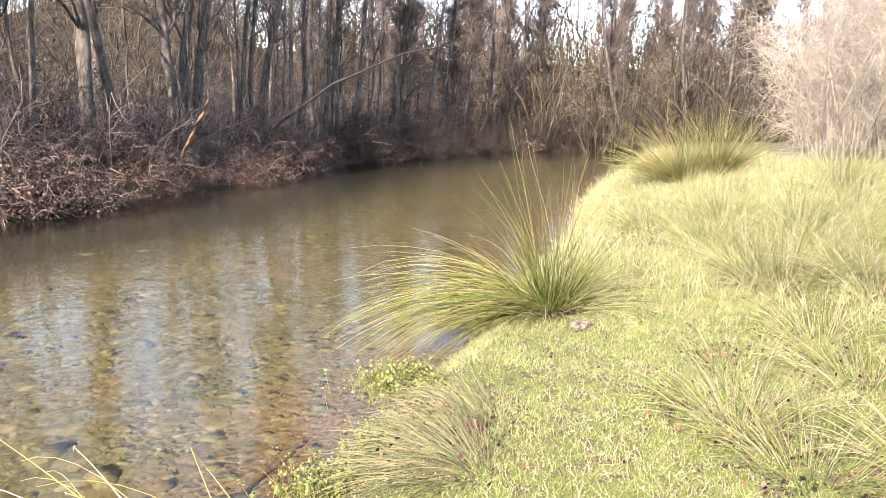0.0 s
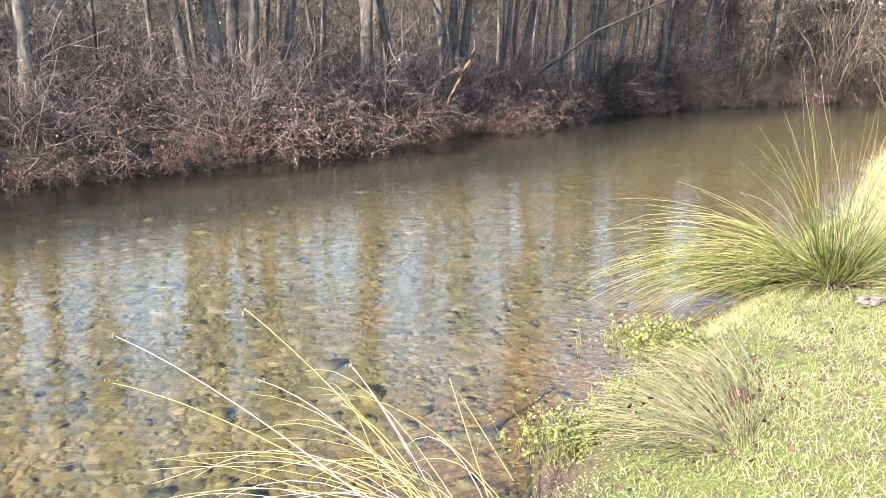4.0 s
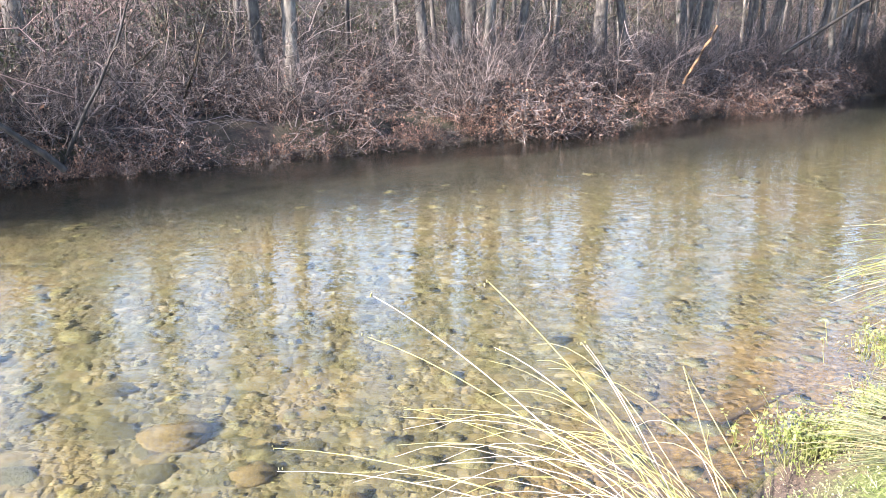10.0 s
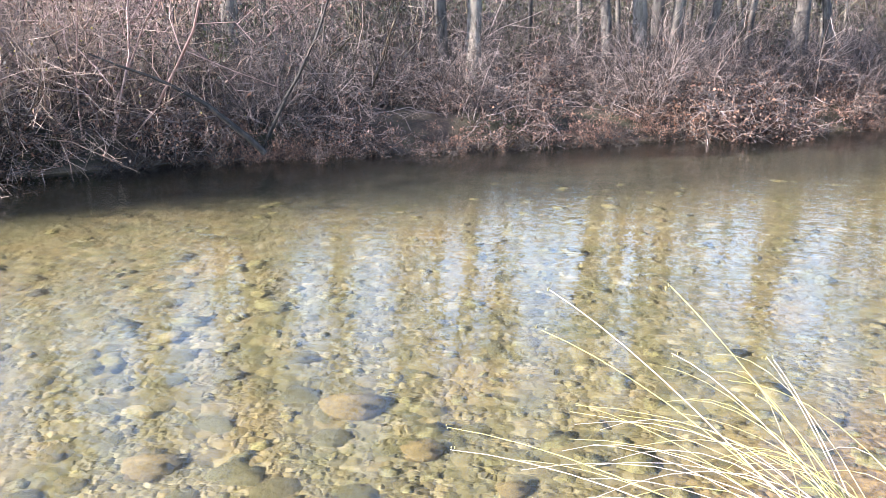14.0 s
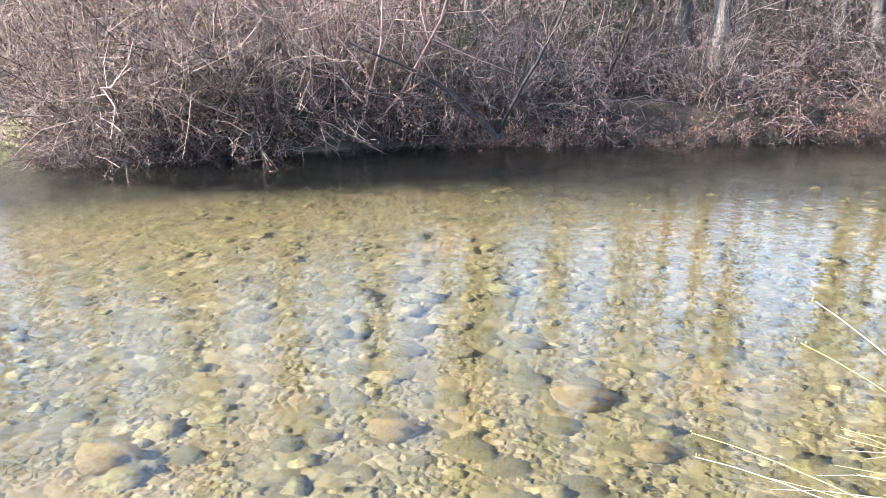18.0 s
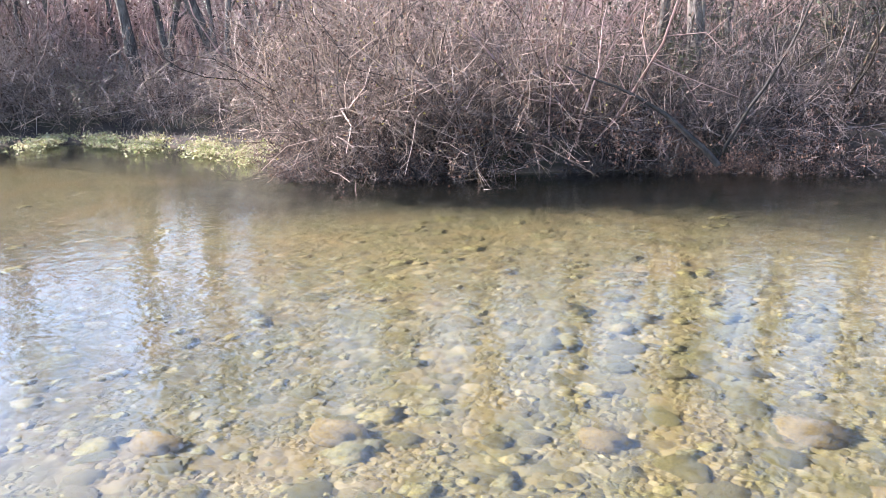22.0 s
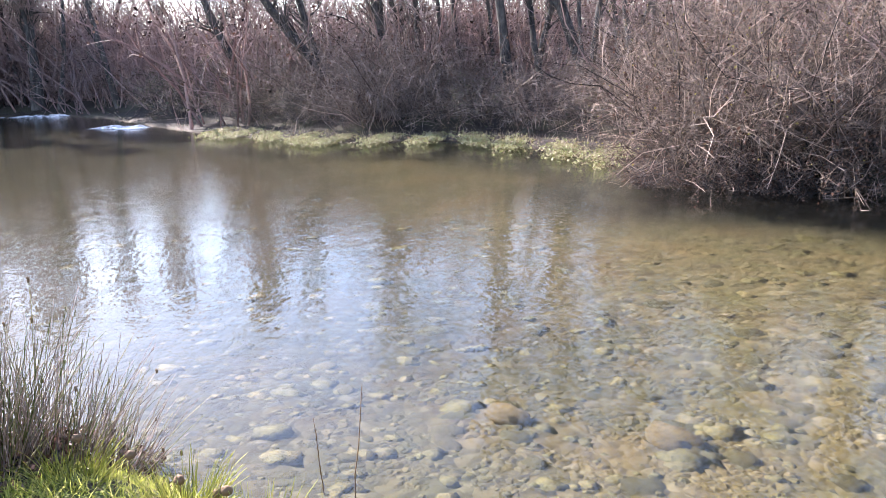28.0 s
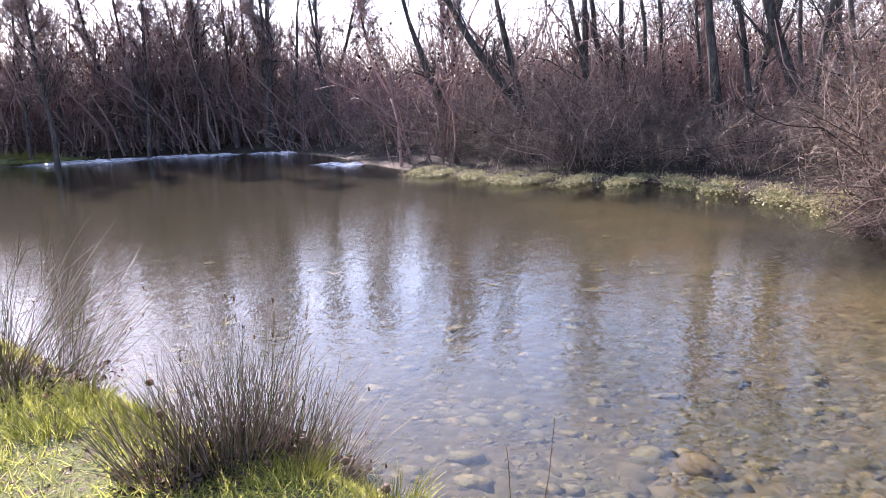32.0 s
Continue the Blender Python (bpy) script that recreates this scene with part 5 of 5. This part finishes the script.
def pebbles(name, count, box, lo, hi, keep):
    x0, x1, y0, y1 = box
    p = np.stack([rng.uniform(x0, x1, count), rng.uniform(y0, y1, count)], -1)
    z, dn, df, wet = height(p)
    ok = wet & keep(p, dn, df) & (rng.uniform(0, 1, count) < np.clip(1.1 - dn / 9, 0, 1) * (1 - 0.6 * ease(-3.5, -8.0, p[:, 0])))
    p, z = p[ok], z[ok]
    m = len(p)
    base = [blob(60 + k, 4, 5) for k in range(6)]
    vs, fs, off = [], [], 0
    pick = rng.integers(0, 6, m)
    for k, (v, f) in enumerate(base):
        q, zz = p[pick == k], z[pick == k]
        c = len(q)
        s = (lo + (hi - lo) * rng.uniform(0, 1, c) ** 3)[:, None, None]
        a = rng.uniform(0, 2 * np.pi, c)
        vx = v[None] * s * np.stack([rng.uniform(0.9, 1.6, c), np.ones(c), rng.uniform(0.3, 0.65, c)], -1)[:, None]
        rot = np.stack([np.cos(a), -np.sin(a), np.sin(a), np.cos(a)], -1).reshape(-1, 2, 2)
        vx[..., :2] = np.einsum("cij,cvj->cvi", rot, vx[..., :2])
        vx = vx + np.c_[q, zz - 0.2 * s[:, 0, 0]][:, None]
        vs.append(vx.reshape(-1, 3))
        fs.append((f[None] + (np.arange(c) * len(v))[:, None, None]).reshape(-1, 3) + off)
        off += c * len(v)
    ob = new(name, mesh_of(name, np.concatenate(vs), np.concatenate(fs), STONE))
    ob.parent = ground
    return tagged(ob, "small river pebbles", kind="stuff")


pebbles("pebbles", 5500, (-8, 4.5, -0.8, 7.5), 0.012, 0.085, lambda p, dn, df: dn > 0.02)
pebbles("pebbles", 4200, (-12, 7, -5, 11), 0.03, 0.16, lambda p, dn, df: (dn > 0.3) & (df > 1.5))

log = thing("sunken_log", pose(1.74, 3.72, z_at(1.74, 3.72) + 0.015, 0, 2, 34), "straight brown log lying on the river bed", "log")
lv, lf = tubes(np.stack([np.linspace(-0.33, 0.33, 7), rng.normal(size=7) * 0.006, rng.normal(size=7) * 0.004], -1)[None], 0.034, 0.028, 8)
part("wood", (lv, lf), LOG, log)
lumps = [blob(90 + k, 5, 7) for k in range(6)]
clod = tagged(new("dry_clod", mesh_of("dry_clod", *joined(*[(v * np.array([0.55, 0.5, 0.6]) + np.array([0.75 * math.cos(k * 1.1), 0.7 * math.sin(k * 1.1), 0.12 * (k % 3)]), f) for k, (v, f) in enumerate(lumps)]), CLOD, False)), "pale crumbly dry mud clod on the grass", "clod")
clod.matrix_basis = pose(4.18, 3.68, z_at(4.18, 3.68) + 0.03, 0, 0, 20) @ Matrix.Diagonal((0.09, 0.06, 0.06, 1))
clay = tagged(new("clay_bank", mesh_of("clay_bank", *blob(91, 6, 9), SOIL_RED)), "bare red clay scar under the grass tuft", "clay")
clay.matrix_basis = pose(2.43, 2.8, z_at(2.43, 2.8) - 0.02, 0, 0, 40) @ Matrix.Diagonal((0.14, 0.08, 0.08, 1))


# ---- single branches and the pale shrub ----
def branch(name, label, pts, r0, r1, mat, twigs=0):
    pts = np.array(pts, float)
    k = np.linspace(0, len(pts) - 1, 10)
    line = np.stack([np.interp(k, range(len(pts)), pts[:, c]) for c in range(3)], -1)
    ob = thing(name, pose(*line[0]), label, "branch")
    rel = (line - line[0])[None]
    rel[:, 1:-1] += rng.normal(size=(1, 8, 3)) * 0.008
    part("limb", tubes(rel, r0, r1, 6), mat, ob)
    if twigs:
        b, w = spawn(rel, twigs, 0.2, 1.0, 0.8, 0.2)
        g = grow(b, w, rng.uniform(0.3, 0.9, len(b)), 5, 0.2)
        b2, w2 = spawn(g, 4, 0.2, 1, 0.8)
        part("brushwood", joined(tubes(g, 0.006, 0.003, 3), tubes(grow(b2, w2, rng.uniform(0.1, 0.4, len(b2)), 3, 0.2), 0.003, 0.002, 3)), TWIG_DARK, ob, kind="stuff")
    return ob


branch("broken_branch", "broken orange-brown branch stuck in the brambles", [(5.45, 16.2, 0.8), (6.0, 16.03, 2.0)], 0.032, 0.03, BROKEN)
branch("fallen_branch", "dark fallen branch reaching out of the water", [(-4.5, 9.25, 0.2), (-4.9, 9.0, 0.68), (-5.16, 8.87, 0.9), (-5.59, 8.63, 1.18), (-6.3, 8.3, 1.5)], 0.05, 0.012, BARK_BLACK, 5)
branch("fallen_branch", "dark fallen branch reaching out of the water", [(-4.55, 9.25, 0.2), (-4.19, 9.37, 0.95), (-3.83, 9.56, 1.7), (-3.6, 9.6, 2.3)], 0.03, 0.01, BARK_BLACK, 6)
branch("leaning_bough", "dark bare bough leaning across the alder stems", [(9.2, 19.8, 1.3), (11.0, 19.6, 2.6), (13.2, 19.2, 3.6), (15.0, 18.8, 4.0)], 0.05, 0.015, BARK_BLACK, 9)
pale = [shrub("pale_shrub", "pale sunlit bare shrub with fine upright twigs", "pale shrubs on the rise", 34, 3.6, 1.5, (TWIG_FUZZ, TWIG_FUZZ), (16, 10), None, 0, 0.05, -0.01, (0, 0), 0.5, 0.14)]
scatter(pale, [(14.6, 6.9, 1.0), (15.4, 6.4, 1.1), (16.6, 6.2, 1.1), (18, 7.4, 1.2), (17.0, 7.2, 0.9), (15.6, 7.4, 0.9)])
drop_all(pale)
hazel = [shrub("hazel_shrub", "hazel shrub hung with yellow catkins by the river", "hazels", 26, 4.5, 2.6, (TWIG_GREY, TWIG_GREY), (6, 5), CATKIN, 4200, 0.06, 0.02)]
scatter(hazel, [(30.5, 32.5, 1.2), (33.5, 33.0, 1.3), (37.0, 33.0, 1.3), (41.0, 31.0, 1.3)])
drop_all(hazel)


# ---- broken water where the river runs shallow ----
def riffle(x, y, across, deep, turn):
    """A patch of short standing waves on the river."""
    nx, ny = int(across / 0.12), int(deep / 0.12)
    u, v = np.meshgrid(np.linspace(-across / 2, across / 2, nx), np.linspace(-deep / 2, deep / 2, ny), indexing="xy")
    edge = np.clip(1.6 * (1 - (2 * u / across) ** 2), 0, 1) * np.clip(1.6 * (1 - (2 * v / deep) ** 2), 0, 1)
    h = np.array([noise.noise(Vector((a * 1.6, b * 3.5, 9.2))) + 0.7 * noise.noise(Vector((a * 4, b * 6, 1.2))) for a, b in zip(u.ravel(), v.ravel())]).reshape(u.shape)
    p = np.stack([u, v, 0.006 + edge * (0.05 + 0.09 * h)], -1).reshape(-1, 3)
    i = np.arange(nx * ny).reshape(ny, nx)
    f = np.stack([i[:-1, :-1], i[:-1, 1:], i[1:, 1:], i[1:, :-1]], -1).reshape(-1, 4)
    ob = tagged(new("riffle", mesh_of("riffle", p, f, RAPID)), "broken sunlit water running over shallow stones", "water", "riffles")
    ob.visible_shadow = False
    ob.matrix_basis = pose(x, y, 0, 0, 0, turn)


riffle(-30.0, -2.6, 2.6, 0.8, 45)
riffle(-45.5, -18.5, 8.0, 3.2, 80)
riffle(-45.2, -12.5, 7.0, 1.5, 68)
riffle(-42.8, -7.0, 4.0, 0.7, 55)
islet = [(-47.2, -23.4), (-46.6, -22.4), (-46.2, -21.2), (-47.0, -22.0)]
for x, y in islet:
    cress(x, y, 700, 2.2, 1.6, 0.10, "low green plants on a gravel islet in the bend", 0.12, rng.uniform(0, 180), CRESS)
    tussock("grass_tuft", x, y, "green and straw tuft on the islet", "tufts on the islet", 260, 0.55, 1.2, (GRASS_LIT, RUSH_STRAW), (0.7, 0.3), (0, 0), 0.4, 0.008, 0, 1.1, 0.0)

# ---- dead flower heads and stalks at the left-hand edge ----
for x, y, h in [(-3.18, -0.82, 0.16), (-3.0, -0.62, 0.12), (-3.3, -0.98, 0.2), (-3.75, -1.75, 0.42), (-2.9, -0.5, 0.1), (-3.45, -1.7, 0.34), (-2.75, -0.45, 0.14)]:
    ob = thing("dead_flower", pose(x, y, z_at(x, y) - 0.02), "dead brown flower head on a dry stalk", "plant", "dead flowers")
    st = grow(np.zeros((1, 3)), np.array([[0.1, 0.05, 1.0]]), np.array([h]), 5, 0.08)
    part("stalk", tubes(st, 0.003, 0.002, 5), SEED, ob)
    v, f = blob(int(h * 100), 6, 8)
    part("flower_head", (v * np.array([0.022, 0.022, 0.03]) + st[0, -1], f), SEED, ob)
for x, y, h in [(-3.1, 0.1, 0.75), (-3.35, 0.0, 0.5), (-2.6, -0.1, 0.4)]:
    ob = thing("dry_stalk", pose(x, y, -0.15), "thin dry stalk standing in the water", "plant", "dry stalks")
    st = grow(np.zeros((1, 3)), np.array([[0.05, 0.03, 1.0]]), np.array([h]), 6, 0.05)
    part("stem", tubes(st, 0.0035, 0.002, 5), SEED, ob)
for x, y in [(-2.9, -0.6), (-3.25, -1.05), (-2.5, -0.35), (-4.2, -2.1), (-4.5, -2.5), (-3.9, -2.0), (-2.7, -0.75), (-4.0, -2.5)]:
    tussock("grass_tuft", x, y, "bright green grass tuft on the bank", "green tufts", 170, 0.2, 0.8, (GRASS_LIT, RUSH_GREEN), (0.8, 0.2), (0, 0), 0.5, 0.0026, 0, 0.14, 0.03, 0)


def fallen(name, label, box, count, size, mat):
    x0, x1, y0, y1 = box
    p = np.stack([rng.uniform(x0, x1, count), rng.uniform(y0, y1, count)], -1)
    z, dn, df, wet = height(p)
    ok = ~wet & (dn < df) & (dn > 0.1)
    v, f = leaves(np.c_[p, z + 0.035][ok], size, 0.0)
    return tagged(new(name, mesh_of(name, v, f, mat)), label, "leaf litter", kind="stuff")


fallen("fallen_leaves", "dry brown leaves fallen on the grass", (1.2, 7.0, 0.0, 5.0), 420, 0.024, LEAF_DEAD)
fallen("fallen_leaves", "pale dry leaves fallen on the grass", (1.2, 7.0, 0.0, 5.0), 160, 0.028, RUSH_GREY)
fallen("fallen_leaves", "dry brown leaves fallen on the bank", (-6.0, -2.0, -4.0, 0.2), 300, 0.04, LEAF_DEAD)


def clover(name, label, box, count, size, mat):
    x0, x1, y0, y1 = box
    p = np.stack([rng.uniform(x0, x1, count), rng.uniform(y0, y1, count)], -1)
    z, dn, df, wet = height(p)
    ok = ~wet & (dn < df) & (dn > 0.04)
    v, f = round_leaves(np.c_[p, z + rng.uniform(0.004, 0.035, count)][ok], size, 0.6)
    return tagged(new(name, mesh_of(name, v, f, mat)), label, "ground cover", kind="stuff")


clover("clover", "dense low clover and moss on the bank", (1.2, 5.8, 0.3, 4.8), 30000, 0.010, GRASS_SHORT)
clover("clover", "dense low clover and moss on the bank by the rushes", (-5.0, -2.0, -3.0, 0.4), 7000, 0.014, GRASS_LIT)
for x, y in [(5.2, 19.4), (5.8, 19.9), (6.3, 19.5), (5.5, 20.4)]:
    tussock("dry_grass_clump", x, y, "sunlit pale grass in a clearing behind the trunks", "dry grass clumps", 160, 0.5, 0.9, (RUSH_GREEN, GRASS_DRY), (0.2, 0.8), (0, 0), 0.5, 0.006, 0, 0.4, 0.03, 0)
